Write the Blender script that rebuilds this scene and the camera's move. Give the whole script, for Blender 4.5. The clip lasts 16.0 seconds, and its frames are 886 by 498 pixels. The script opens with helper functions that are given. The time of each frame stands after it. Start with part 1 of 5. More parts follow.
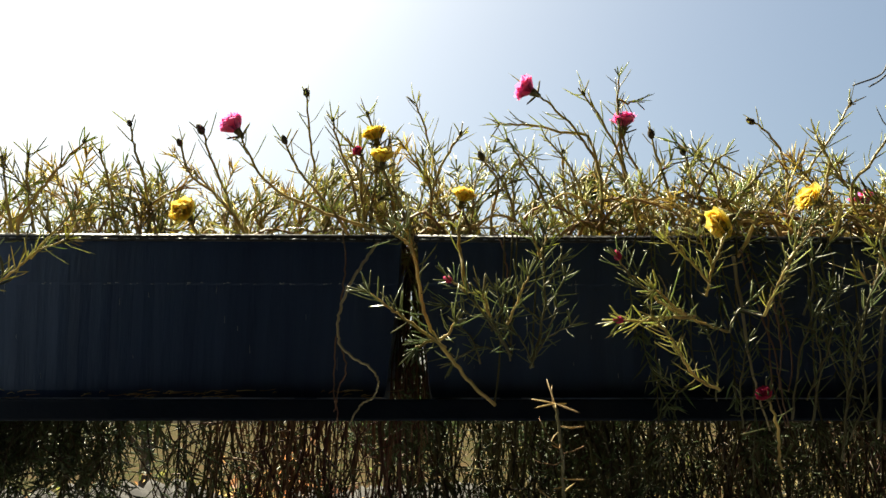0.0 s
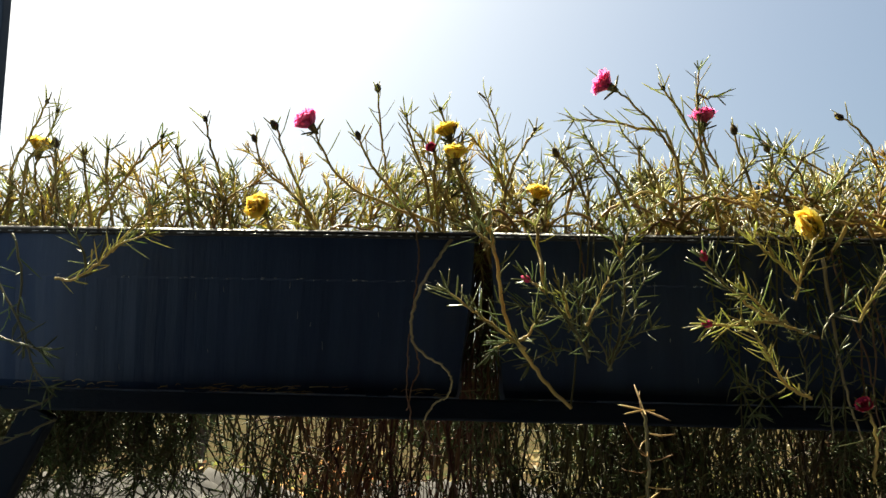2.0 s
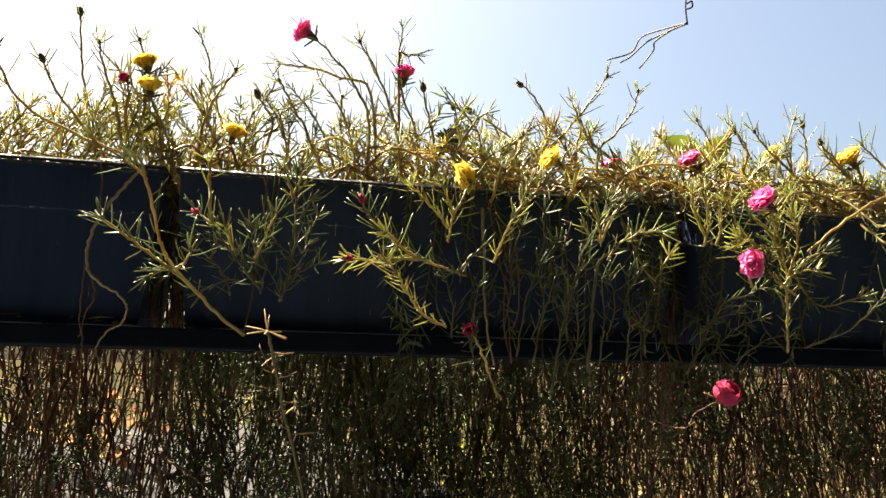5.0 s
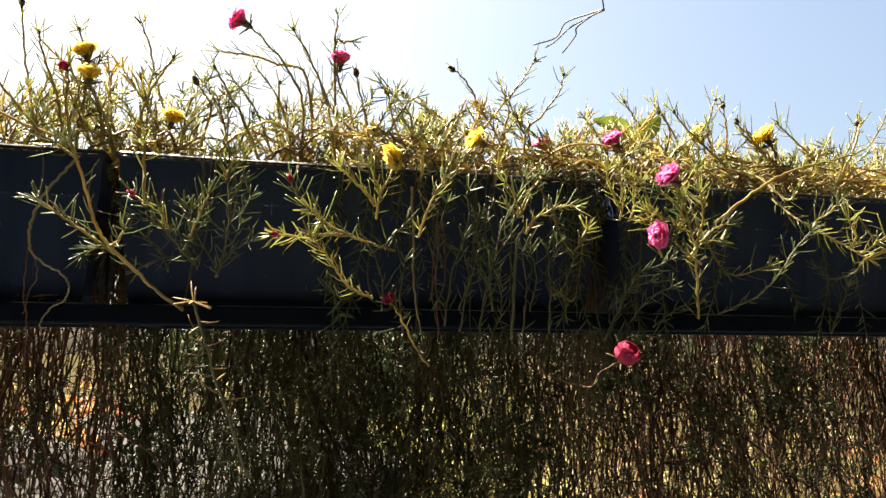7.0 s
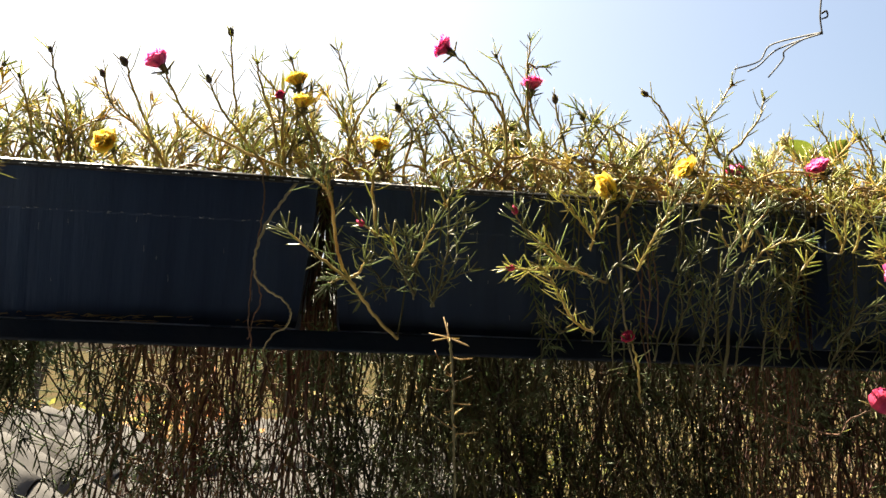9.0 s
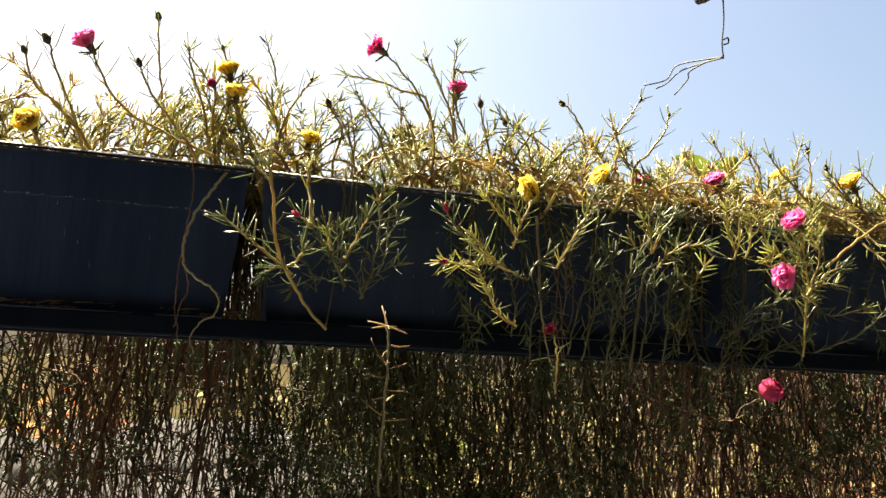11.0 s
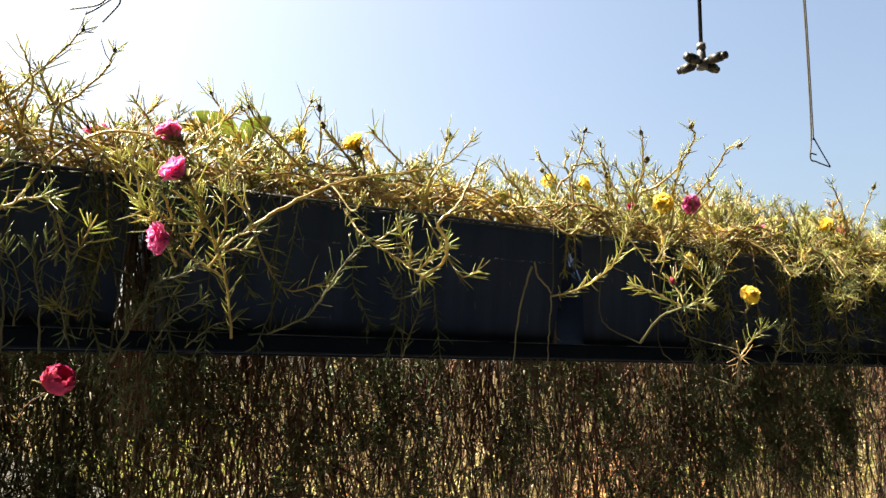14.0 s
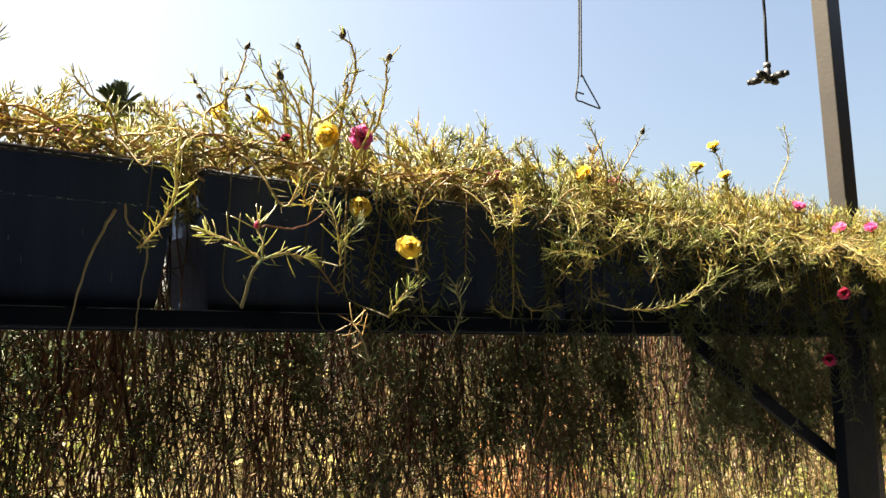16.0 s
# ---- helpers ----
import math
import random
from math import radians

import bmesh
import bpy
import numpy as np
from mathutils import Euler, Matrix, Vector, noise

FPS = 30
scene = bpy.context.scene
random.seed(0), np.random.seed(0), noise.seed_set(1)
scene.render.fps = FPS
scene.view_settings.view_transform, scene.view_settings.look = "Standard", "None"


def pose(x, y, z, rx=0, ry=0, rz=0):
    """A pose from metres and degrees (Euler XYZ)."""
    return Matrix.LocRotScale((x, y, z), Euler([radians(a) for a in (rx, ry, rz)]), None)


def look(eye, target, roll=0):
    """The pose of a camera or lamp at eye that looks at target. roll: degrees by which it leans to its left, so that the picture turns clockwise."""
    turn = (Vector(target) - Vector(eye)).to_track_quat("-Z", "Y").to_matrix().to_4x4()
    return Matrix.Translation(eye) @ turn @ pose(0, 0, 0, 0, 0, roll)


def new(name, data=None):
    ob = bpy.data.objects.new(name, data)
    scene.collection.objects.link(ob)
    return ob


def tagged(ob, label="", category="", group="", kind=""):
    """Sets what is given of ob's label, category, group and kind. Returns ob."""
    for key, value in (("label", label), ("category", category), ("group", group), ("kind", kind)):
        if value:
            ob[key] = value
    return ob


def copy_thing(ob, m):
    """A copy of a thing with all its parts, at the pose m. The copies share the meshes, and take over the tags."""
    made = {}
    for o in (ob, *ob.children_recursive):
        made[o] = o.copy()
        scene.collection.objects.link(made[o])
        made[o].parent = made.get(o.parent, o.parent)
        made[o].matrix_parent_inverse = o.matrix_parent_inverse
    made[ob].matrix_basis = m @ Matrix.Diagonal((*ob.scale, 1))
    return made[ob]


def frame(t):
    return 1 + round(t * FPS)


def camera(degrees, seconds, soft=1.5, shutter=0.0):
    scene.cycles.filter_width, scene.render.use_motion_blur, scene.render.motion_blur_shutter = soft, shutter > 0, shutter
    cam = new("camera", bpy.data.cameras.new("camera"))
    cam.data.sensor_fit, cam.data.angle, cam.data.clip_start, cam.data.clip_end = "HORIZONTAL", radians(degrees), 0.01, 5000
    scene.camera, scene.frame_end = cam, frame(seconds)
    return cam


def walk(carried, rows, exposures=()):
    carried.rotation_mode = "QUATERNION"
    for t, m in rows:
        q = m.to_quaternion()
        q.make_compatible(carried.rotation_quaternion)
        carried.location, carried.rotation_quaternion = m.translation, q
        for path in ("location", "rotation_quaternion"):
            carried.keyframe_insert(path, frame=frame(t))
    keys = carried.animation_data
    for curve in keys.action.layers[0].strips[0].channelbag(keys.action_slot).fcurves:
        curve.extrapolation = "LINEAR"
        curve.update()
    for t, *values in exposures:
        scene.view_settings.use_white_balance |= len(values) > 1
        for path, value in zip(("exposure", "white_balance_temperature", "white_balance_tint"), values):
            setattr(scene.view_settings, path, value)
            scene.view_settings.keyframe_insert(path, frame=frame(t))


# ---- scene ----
cam = camera(60.6, 16.0, 1.5)
PATH = [
    (0, (0.041, 0.088, 1.53), (0.077, 2.039, 1.968), -0.0),
    (0.5, (0.043, 0.103, 1.528), (0.045, 2.06, 1.936), 0.1),
    (1, (0.03, 0.112, 1.528), (-0.052, 2.065, 1.952), 0.2),
    (1.5, (0.017, 0.101, 1.522), (-0.04, 2.058, 1.933), 0.3),
    (2, (0.015, 0.1, 1.535), (-0.081, 2.052, 1.96), 1.5),
    (2.5, (-0.014, 0.104, 1.524), (-0.186, 2.051, 1.949), 1.5),
    (3, (-0.012, 0.089, 1.526), (-0.08, 2.053, 1.9), 1.6),
    (3.5, (0.032, 0.087, 1.522), (0.074, 2.059, 1.853), 2.1),
    (4, (0.066, 0.081, 1.522), (0.202, 2.047, 1.86), 2.1),
    (4.5, (0.1, 0.057, 1.521), (0.384, 2.008, 1.859), 1.5),
    (5, (0.145, 0.039, 1.517), (0.556, 1.973, 1.822), 1.4),
    (5.2, (0.164, 0.029, 1.517), (0.614, 1.952, 1.832), 1.3),
    (7.3, (0.191, -0.023, 1.499), (0.659, 1.904, 1.763), 0.3),
    (7.5, (0.157, -0.015, 1.511), (0.624, 1.908, 1.804), 1.0),
    (8, (0.094, 0.012, 1.515), (0.429, 1.968, 1.765), 1.3),
    (8.2, (0.07, 0.02, 1.518), (0.335, 1.986, 1.773), 2.0),
    (10.3, (0.023, 0.008, 1.524), (0.483, 1.924, 1.864), 3.5),
    (10.5, (0.018, 0.0, 1.52), (0.569, 1.895, 1.839), 3.2),
    (11, (-0.009, 0.001, 1.507), (0.54, 1.899, 1.815), 2.6),
    (11.5, (0.065, -0.015, 1.515), (0.67, 1.864, 1.837), 3.3),
    (12, (0.192, -0.026, 1.506), (0.862, 1.837, 1.795), 2.5),
    (12.5, (0.29, -0.046, 1.505), (1.015, 1.796, 1.786), 1.4),
    (13, (0.351, -0.064, 1.506), (1.135, 1.755, 1.779), 0.1),
    (13.5, (0.412, -0.067, 1.503), (1.243, 1.735, 1.75), 0.2),
    (14, (0.503, -0.011, 1.508), (1.504, 1.691, 1.827), 0.5),
    (14.5, (0.596, 0.044, 1.51), (1.744, 1.647, 1.846), 0.1),
    (15, (0.795, 0.051, 1.517), (1.816, 1.748, 1.795), 1.9),
    (15.5, (0.927, -0.013, 1.516), (1.944, 1.682, 1.821), -0.1),
    (16, (1.009, -0.034, 1.509), (2.145, 1.593, 1.76), 0.0),
]
EXPOSURES = [(0.0, 1.68, 6450, 0), (2.5, 1.68, 6450, 0), (3.5, 2.18, 6650, 6), (5.0, 2.28, 6650, 6), (8.0, 2.43, 6650, 6), (10.5, 2.1, 6650, 6), (11.0, 2.38, 6700, 7), (11.5, 2.36, 6650, 6), (12.0, 2.48, 6650, 6), (14.5, 2.38, 6650, 6), (16.0, 2.46, 6850, 7)]
walk(cam, [(t, look(eye, target, roll)) for t, eye, target, roll in PATH], EXPOSURES)

# ---- world, sun, exposure ----
SUN_UP, SUN_TURN = 55.0, -40.0   # elevation; degrees from +y, minus towards -x
world = bpy.data.worlds.new("sky")
scene.world = world
world.use_nodes = True
wn, wl = world.node_tree.nodes, world.node_tree.links
sky = wn.new("ShaderNodeTexSky")
sky.sky_type, sky.sun_disc = "NISHITA", False
sky.sun_elevation, sky.sun_rotation = radians(SUN_UP), radians(SUN_TURN)
sky.air_density, sky.dust_density, sky.ozone_density = 1.0, 5.0, 0.4
wl.new(sky.outputs["Color"], wn["Background"].inputs["Color"])
wn["Background"].inputs["Strength"].default_value = 0.05
sun = new("sun", bpy.data.lights.new("sun", "SUN"))
sun.data.energy, sun.data.angle, sun.data.color = 5.0, radians(0.6), (1.0, 0.88, 0.68)
sun_dir = Vector((math.sin(radians(SUN_TURN)) * math.cos(radians(SUN_UP)),
                  math.cos(radians(SUN_TURN)) * math.cos(radians(SUN_UP)), math.sin(radians(SUN_UP))))
sun.matrix_world = look(Vector((0, 0, 8)) + sun_dir, Vector((0, 0, 8)))


# ---- materials ----
def material(name, colour, rough=0.6, metal=0.0, other=None, scale=20.0, fine=200.0, bump=0.15, spread=0.0, through_=0.0, spec=0.5, stretch=(1, 1, 1), contrast=(0.35, 0.7)):
    """A surface with two scales of variation, relief, random tint per piece, and light coming through thin parts."""
    m = bpy.data.materials.new(name)
    m.use_nodes = True
    n, l = m.node_tree.nodes, m.node_tree.links
    p = n["Principled BSDF"]
    p.inputs["Roughness"].default_value, p.inputs["Metallic"].default_value = rough, metal
    p.inputs["Specular IOR Level"].default_value = spec
    co = n.new("ShaderNodeTexCoord")
    mp = n.new("ShaderNodeMapping")
    mp.inputs["Scale"].default_value = stretch
    l.new(co.outputs["Object"], mp.inputs["Vector"])
    big, small = n.new("ShaderNodeTexNoise"), n.new("ShaderNodeTexNoise")
    big.inputs["Scale"].default_value, small.inputs["Scale"].default_value = scale, fine
    big.inputs["Detail"].default_value, small.inputs["Detail"].default_value = 5, 3
    l.new(mp.outputs[0], big.inputs["Vector"])
    l.new(mp.outputs[0], small.inputs["Vector"])
    ramp = n.new("ShaderNodeMapRange")
    ramp.inputs[1].default_value, ramp.inputs[2].default_value = contrast
    l.new(big.outputs[0], ramp.inputs[0])
    mix = n.new("ShaderNodeMix")
    mix.data_type = "RGBA"
    mix.inputs[6].default_value = (*colour, 1)
    mix.inputs[7].default_value = (*(other or [c * 0.6 for c in colour]), 1)
    l.new(ramp.outputs[0], mix.inputs[0])
    last = mix.outputs[2]
    if spread:
        geo, hsv = n.new("ShaderNodeNewGeometry"), n.new("ShaderNodeHueSaturation")
        va, hu = n.new("ShaderNodeMapRange"), n.new("ShaderNodeMapRange")
        va.inputs[3].default_value, va.inputs[4].default_value = 1 - spread, 1 + spread
        hu.inputs[3].default_value, hu.inputs[4].default_value = 0.5 - 0.06 * spread, 0.5 + 0.06 * spread
        l.new(geo.outputs["Random Per Island"], va.inputs[0])
        l.new(geo.outputs["Random Per Island"], hu.inputs[0])
        l.new(last, hsv.inputs["Color"])
        l.new(va.outputs[0], hsv.inputs["Value"])
        l.new(hu.outputs[0], hsv.inputs["Hue"])
        last = hsv.outputs[0]
    l.new(last, p.inputs["Base Color"])
    vary = n.new("ShaderNodeMapRange")
    vary.inputs[3].default_value, vary.inputs[4].default_value = max(rough - 0.12, 0.02), min(rough + 0.15, 1)
    l.new(small.outputs[0], vary.inputs[0])
    l.new(vary.outputs[0], p.inputs["Roughness"])
    bp = n.new("ShaderNodeBump")
    bp.inputs["Strength"].default_value, bp.inputs["Distance"].default_value = bump, 0.004
    l.new(small.outputs[0], bp.inputs["Height"])
    l.new(bp.outputs[0], p.inputs["Normal"])
    if through_:
        tr, ms = n.new("ShaderNodeBsdfTranslucent"), n.new("ShaderNodeMixShader")
        l.new(last, tr.inputs["Color"])
        ms.inputs[0].default_value = through_
        l.new(p.outputs[0], ms.inputs[1])
        l.new(tr.outputs[0], ms.inputs[2])
        l.new(ms.outputs[0], n["Material Output"].inputs["Surface"])
    return m


# blue raised in the base colour to stand in for sky sheen and glare
PLASTIC = material("black_plastic", (0.021, 0.036, 0.082), 0.40, other=(0.035, 0.057, 0.118), scale=9, fine=60, bump=0.2, stretch=(3, 1, 0.35), spec=0.28)
LIP = material("glossy_black_plastic", (0.014, 0.015, 0.018), 0.42, other=(0.03, 0.03, 0.032), scale=30, fine=140, bump=0.35, spec=0.3)
# pale tone of the scratches, and of the lip dashes drawn as sun glints
SCUFFGLINT = material("scuff_and_glint_plastic", (0.34, 0.37, 0.42), 0.4, other=(0.10, 0.11, 0.13), scale=90, fine=300, bump=0.2)
PAINT = material("black_painted_steel", (0.007, 0.012, 0.023), 0.42, other=(0.014, 0.017, 0.026), scale=14, fine=120, bump=0.2, spec=0.05)
POSTPAINT = material("grey_brown_painted_steel", (0.038, 0.031, 0.026), 0.6, other=(0.028, 0.024, 0.021), scale=8, fine=90, bump=0.15)
# the post's pale blue-grey is glare from the sun put into its colour
PANELHAZE = material("haze_toned_steel", (0.34, 0.42, 0.55), 0.55, other=(0.26, 0.33, 0.44), scale=8, fine=90, bump=0.15)
TUBEPAINT = material("dark_blue_grey_painted_steel", (0.036, 0.050, 0.078), 0.6, other=(0.025, 0.036, 0.058), scale=8, fine=90, bump=0.15, spec=0.2)
BEAM = material("maroon_painted_steel", (0.12, 0.045, 0.04), 0.5, other=(0.08, 0.035, 0.03), scale=6, fine=80)
SOIL = material("dark_soil", (0.05, 0.035, 0.025), 0.95, other=(0.09, 0.065, 0.045), scale=60, fine=300, bump=0.8)
LEAF = material("succulent_leaf", (0.48, 0.43, 0.18), 0.27, other=(0.21, 0.25, 0.09), scale=22, fine=500, bump=0.05, spread=0.5, through_=0.6, spec=0.6)
LEAFDRY = material("dry_succulent_leaf", (0.62, 0.48, 0.20), 0.36, other=(0.46, 0.38, 0.12), scale=22, fine=500, bump=0.05, spread=0.45, through_=0.6)
# darker copy of the leaf for shaded shoots; the shade is put into its colour
LEAFSHADE = material("shade_toned_leaf", (0.12, 0.165, 0.065), 0.42, other=(0.09, 0.095, 0.04), scale=14, fine=500, bump=0.05, spread=0.5, through_=0.4)
STEM = material("fleshy_stem", (0.43, 0.355, 0.14), 0.42, other=(0.38, 0.25, 0.09), scale=24, fine=300, bump=0.15, spread=0.35, through_=0.35)
STEMDRY = material("dry_brown_stem", (0.155, 0.062, 0.034), 0.65, other=(0.09, 0.048, 0.027), scale=9, fine=300, bump=0.3, spread=0.7, through_=0.1)
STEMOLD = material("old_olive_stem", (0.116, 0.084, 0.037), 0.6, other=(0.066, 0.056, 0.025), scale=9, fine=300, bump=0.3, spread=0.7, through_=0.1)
STRAW = material("straw_coloured_stem", (0.50, 0.38, 0.19), 0.5, other=(0.36, 0.22, 0.09), scale=16, fine=300, bump=0.3, spread=0.35, through_=0.35)
# leaf and stem of the hanging shoots, darkened to carry their shade as colour
LEAFGREEN = material("shaded_green_leaf", (0.24, 0.25, 0.12), 0.28, other=(0.12, 0.15, 0.07), scale=18, fine=500, bump=0.05, spread=0.5, through_=0.55)
STEMSHADE = material("shade_toned_stem", (0.115, 0.105, 0.045), 0.5, other=(0.08, 0.07, 0.033), scale=20, fine=300, bump=0.2, spread=0.4, through_=0.15)
LIMB = material("old_green_stem", (0.42, 0.36, 0.21), 0.55, other=(0.28, 0.23, 0.13), scale=30, fine=300, bump=0.3)
ROOT = material("reddish_dry_root", (0.21, 0.11, 0.07), 0.7, other=(0.15, 0.10, 0.06), scale=25, fine=300, bump=0.3)
PINK = material("magenta_petal", (0.90, 0.31, 0.60), 0.5, other=(0.84, 0.16, 0.47), scale=120, fine=400, bump=0.2, spread=0.3, through_=0.66)
YELLOW = material("yellow_petal", (0.92, 0.78, 0.24), 0.5, other=(0.88, 0.66, 0.10), scale=80, fine=400, bump=0.2, spread=0.3, through_=0.62)
SALMON = material("coral_petal", (0.64, 0.07, 0.19), 0.8, other=(0.46, 0.04, 0.13), scale=160, fine=500, bump=0.3, spread=0.3, through_=0.3, spec=0.15)
CALYX = material("green_calyx", (0.16, 0.17, 0.05), 0.5, other=(0.14, 0.08, 0.04), scale=80, fine=400, through_=0.15)
BUD = material("dark_seed_bud", (0.045, 0.04, 0.022), 0.6, other=(0.11, 0.06, 0.035), scale=120, fine=500)
BROADLEAF = material("bright_green_broad_leaf", (0.17, 0.235, 0.03), 0.4, other=(0.22, 0.26, 0.04), scale=30, fine=250, bump=0.2, through_=0.45)
CEMENT = material("weathered_cement_sheet", (0.105, 0.10, 0.098), 1.0, other=(0.06, 0.055, 0.052), scale=5, fine=90, bump=0.35, stretch=(1, 0.5, 1), spec=0.05)
WALL = material("weathered_plaster_wall", (0.28, 0.28, 0.30), 0.9, other=(0.20, 0.20, 0.21), scale=3, fine=60, bump=0.3)
GROUND = material("dry_earth_and_grass", (0.070, 0.044, 0.022), 1.0, other=(0.026, 0.034, 0.010), scale=0.5, fine=12, bump=0.6, spec=0.02)
# unseen floor; tone set by how much light it throws on the boxes
TERRACE = material("terrace_concrete", (0.20, 0.20, 0.205), 0.9, other=(0.14, 0.14, 0.14), scale=2.5, fine=60, bump=0.4)
SHRUB = material("shrub_leaf", (0.15, 0.19, 0.04), 0.45, other=(0.33, 0.27, 0.08), scale=2.5, fine=120, bump=0.1, spread=0.5, through_=0.55)
SHRUBRED = material("orange_shrub_leaf", (0.46, 0.18, 0.07), 0.5, other=(0.52, 0.36, 0.18), scale=2.5, fine=120, bump=0.1, spread=0.4, through_=0.55)
SHRUBPALE = material("pale_dry_shrub_leaf", (0.40, 0.30, 0.15), 0.5, other=(0.22, 0.20, 0.08), scale=2.5, fine=120, bump=0.1, spread=0.4, through_=0.55)
TREELEAF = material("tree_leaf", (0.06, 0.09, 0.03), 0.55, other=(0.09, 0.11, 0.04), scale=2, fine=40, bump=0.1, spread=0.4, through_=0.3)
BARK = material("grey_bark", (0.16, 0.12, 0.09), 0.9, other=(0.09, 0.07, 0.05), scale=12, fine=90, bump=0.8)
TUBE = material("black_polythene_tube", (0.02, 0.02, 0.022), 0.45, scale=30, fine=200, bump=0.1)
WIRE = material("dull_binding_wire", (0.035, 0.033, 0.035), 0.6, metal=0.0, scale=60, fine=300, bump=0.2)
NOZZLE = material("grey_nozzle_plastic", (0.15, 0.15, 0.16), 0.4, other=(0.10, 0.10, 0.11), scale=60, fine=300, bump=0.1)


# ---- mesh helpers ----
class Shape:
    """Vertices and faces gathered for one mesh."""

    def __init__(self):
        self.v, self.f = [], []

    def tube(self, pts, r0, r1, sides=5, cap=True):
        base, n = len(self.v), len(pts)
        side = Vector((0.31, 0.87, 0.39))
        for i, p in enumerate(pts):
            d = (pts[min(i + 1, n - 1)] - pts[max(i - 1, 0)]).normalized()
            u = d.cross(side)
            u = u.normalized() if u.length > 1e-4 else d.orthogonal().normalized()
            w = d.cross(u)
            r = r0 + (r1 - r0) * i / (n - 1)
            for k in range(sides):
                a = 2 * math.pi * k / sides
                self.v.append(p + (u * math.cos(a) + w * math.sin(a)) * r)
        for i in range(n - 1):
            for k in range(sides):
                a, b = base + i * sides + k, base + i * sides + (k + 1) % sides
                self.f.append((a, b, b + sides, a + sides))
        if cap:
            self.f.append(tuple(base + k for k in reversed(range(sides))))
            self.f.append(tuple(base + (n - 1) * sides + k for k in range(sides)))

    def needle(self, p, d, length, r, bend=None, cheap=False):
        """A plump needle leaf: narrow foot, fuller middle, pointed end."""
        base = len(self.v)
        u = d.orthogonal().normalized()
        w = d.cross(u)
        drop = bend or Vector((0, 0, 0))
        if cheap:
            for s, q in ((0.0, 0.7), (0.6, 1.0)):
                c = p + d * (length * s) + drop * (length * s * s)
                for k in range(3):
                    a = 2.094 * k
                    self.v.append(c + (u * math.cos(a) + w * math.sin(a)) * (r * q))
            self.v.append(p + d * length + drop * length)
            for k in range(3):
                a, b = base + k, base + (k + 1) % 3
                self.f.append((a, b, b + 3, a + 3))
                self.f.append((a + 3, b + 3, base + 6))
            return
        for s, q in ((0.0, 0.6), (0.4, 1.0), (0.86, 0.82)):
            c = p + d * (length * s) + drop * (length * s * s)
            for k in range(3):
                a = 2.094 * k
                self.v.append(c + (u * math.cos(a) + w * math.sin(a)) * (r * q))
        self.v.append(p + d * length + drop * length)
        for i in (0, 3):
            for k in range(3):
                a, b = base + i + k, base + i + (k + 1) % 3
                self.f.append((a, b, b + 3, a + 3))
        for k in range(3):
            self.f.append((base + 6 + k, base + 6 + (k + 1) % 3, base + 9))

    def blade(self, p, d, up, length, width, curl=0.25):
        """A broad leaf of two halves folded along its rib, six cross-ribs."""
        base, side = len(self.v), d.cross(up).normalized()
        nrm = side.cross(d).normalized()
        rows = 7
        for i in range(rows):
            s = i / (rows - 1)
            wd = width * math.sin(math.pi * min(s * 0.9 + 0.04, 1) ** 0.8) * 0.5
            c = p + d * (length * s) - nrm * (curl * length * s * s)
            for q in (-1, -0.5, 0, 0.5, 1):
                self.v.append(c + side * (wd * q) + nrm * (abs(q) * wd * 0.35))
        for i in range(rows - 1):
            for k in range(4):
                a = base + i * 5 + k
                self.f.append((a, a + 1, a + 6, a + 5))

    def mesh(self, name, mat, smooth=True):
        me = bpy.data.meshes.new(name)
        me.from_pydata([tuple(v) for v in self.v], [], self.f)
        me.materials.append(mat)
        if smooth:
            me.polygons.foreach_set("use_smooth", [True] * len(me.polygons))
        me.update()
        return me


def part(name, shape, mat, parent, label="", smooth=True, kind=""):
    """One mesh under a thing or a part, given in the thing's own coordinates."""
    ob = new(name, shape.mesh(name, mat, smooth))
    ob.parent = parent
    return tagged(ob, label, kind=kind)


def bevelled(name, lo, hi, mat, parent=None, width=0.003, label=""):
    """A box with softened edges."""
    bm = bmesh.new()
    bmesh.ops.create_cube(bm, size=1)
    for v in bm.verts:
        v.co = Vector([l + (h - l) * (c + 0.5) for c, l, h in zip(v.co, lo, hi)])
    bmesh.ops.bevel(bm, geom=bm.edges[:], offset=width, segments=2, affect="EDGES", profile=0.5)
    me = bpy.data.meshes.new(name)
    bm.to_mesh(me)
    bm.free()
    me.materials.append(mat)
    ob = new(name, me)
    if parent:
        ob.parent = parent
    return tagged(ob, label)


def curve_points(ctrl, steps=5):
    """Points along a smooth line through the control points."""
    c = [Vector(p) for p in ctrl]
    c = [c[0] * 2 - c[1]] + c + [c[-1] * 2 - c[-2]]
    out = []
    for i in range(1, len(c) - 2):
        for k in range(steps):
            t = k / steps
            out.append(0.5 * (2 * c[i] + (c[i + 1] - c[i - 1]) * t + (2 * c[i - 1] - 5 * c[i] + 4 * c[i + 1] - c[i + 2]) * t * t
                              + (3 * c[i] - c[i - 1] - 3 * c[i + 1] + c[i + 2]) * t ** 3))
    return out + [c[-2]]


def thing(name, at, label, category, group=""):
    ob = new(name)
    ob.location = at
    ob.empty_display_size = 0.05
    return tagged(ob, label, category, group)


UP = Vector((0, 0, 1))
rnd = random.Random(7)


def R(a, b):
    return rnd.uniform(a, b)


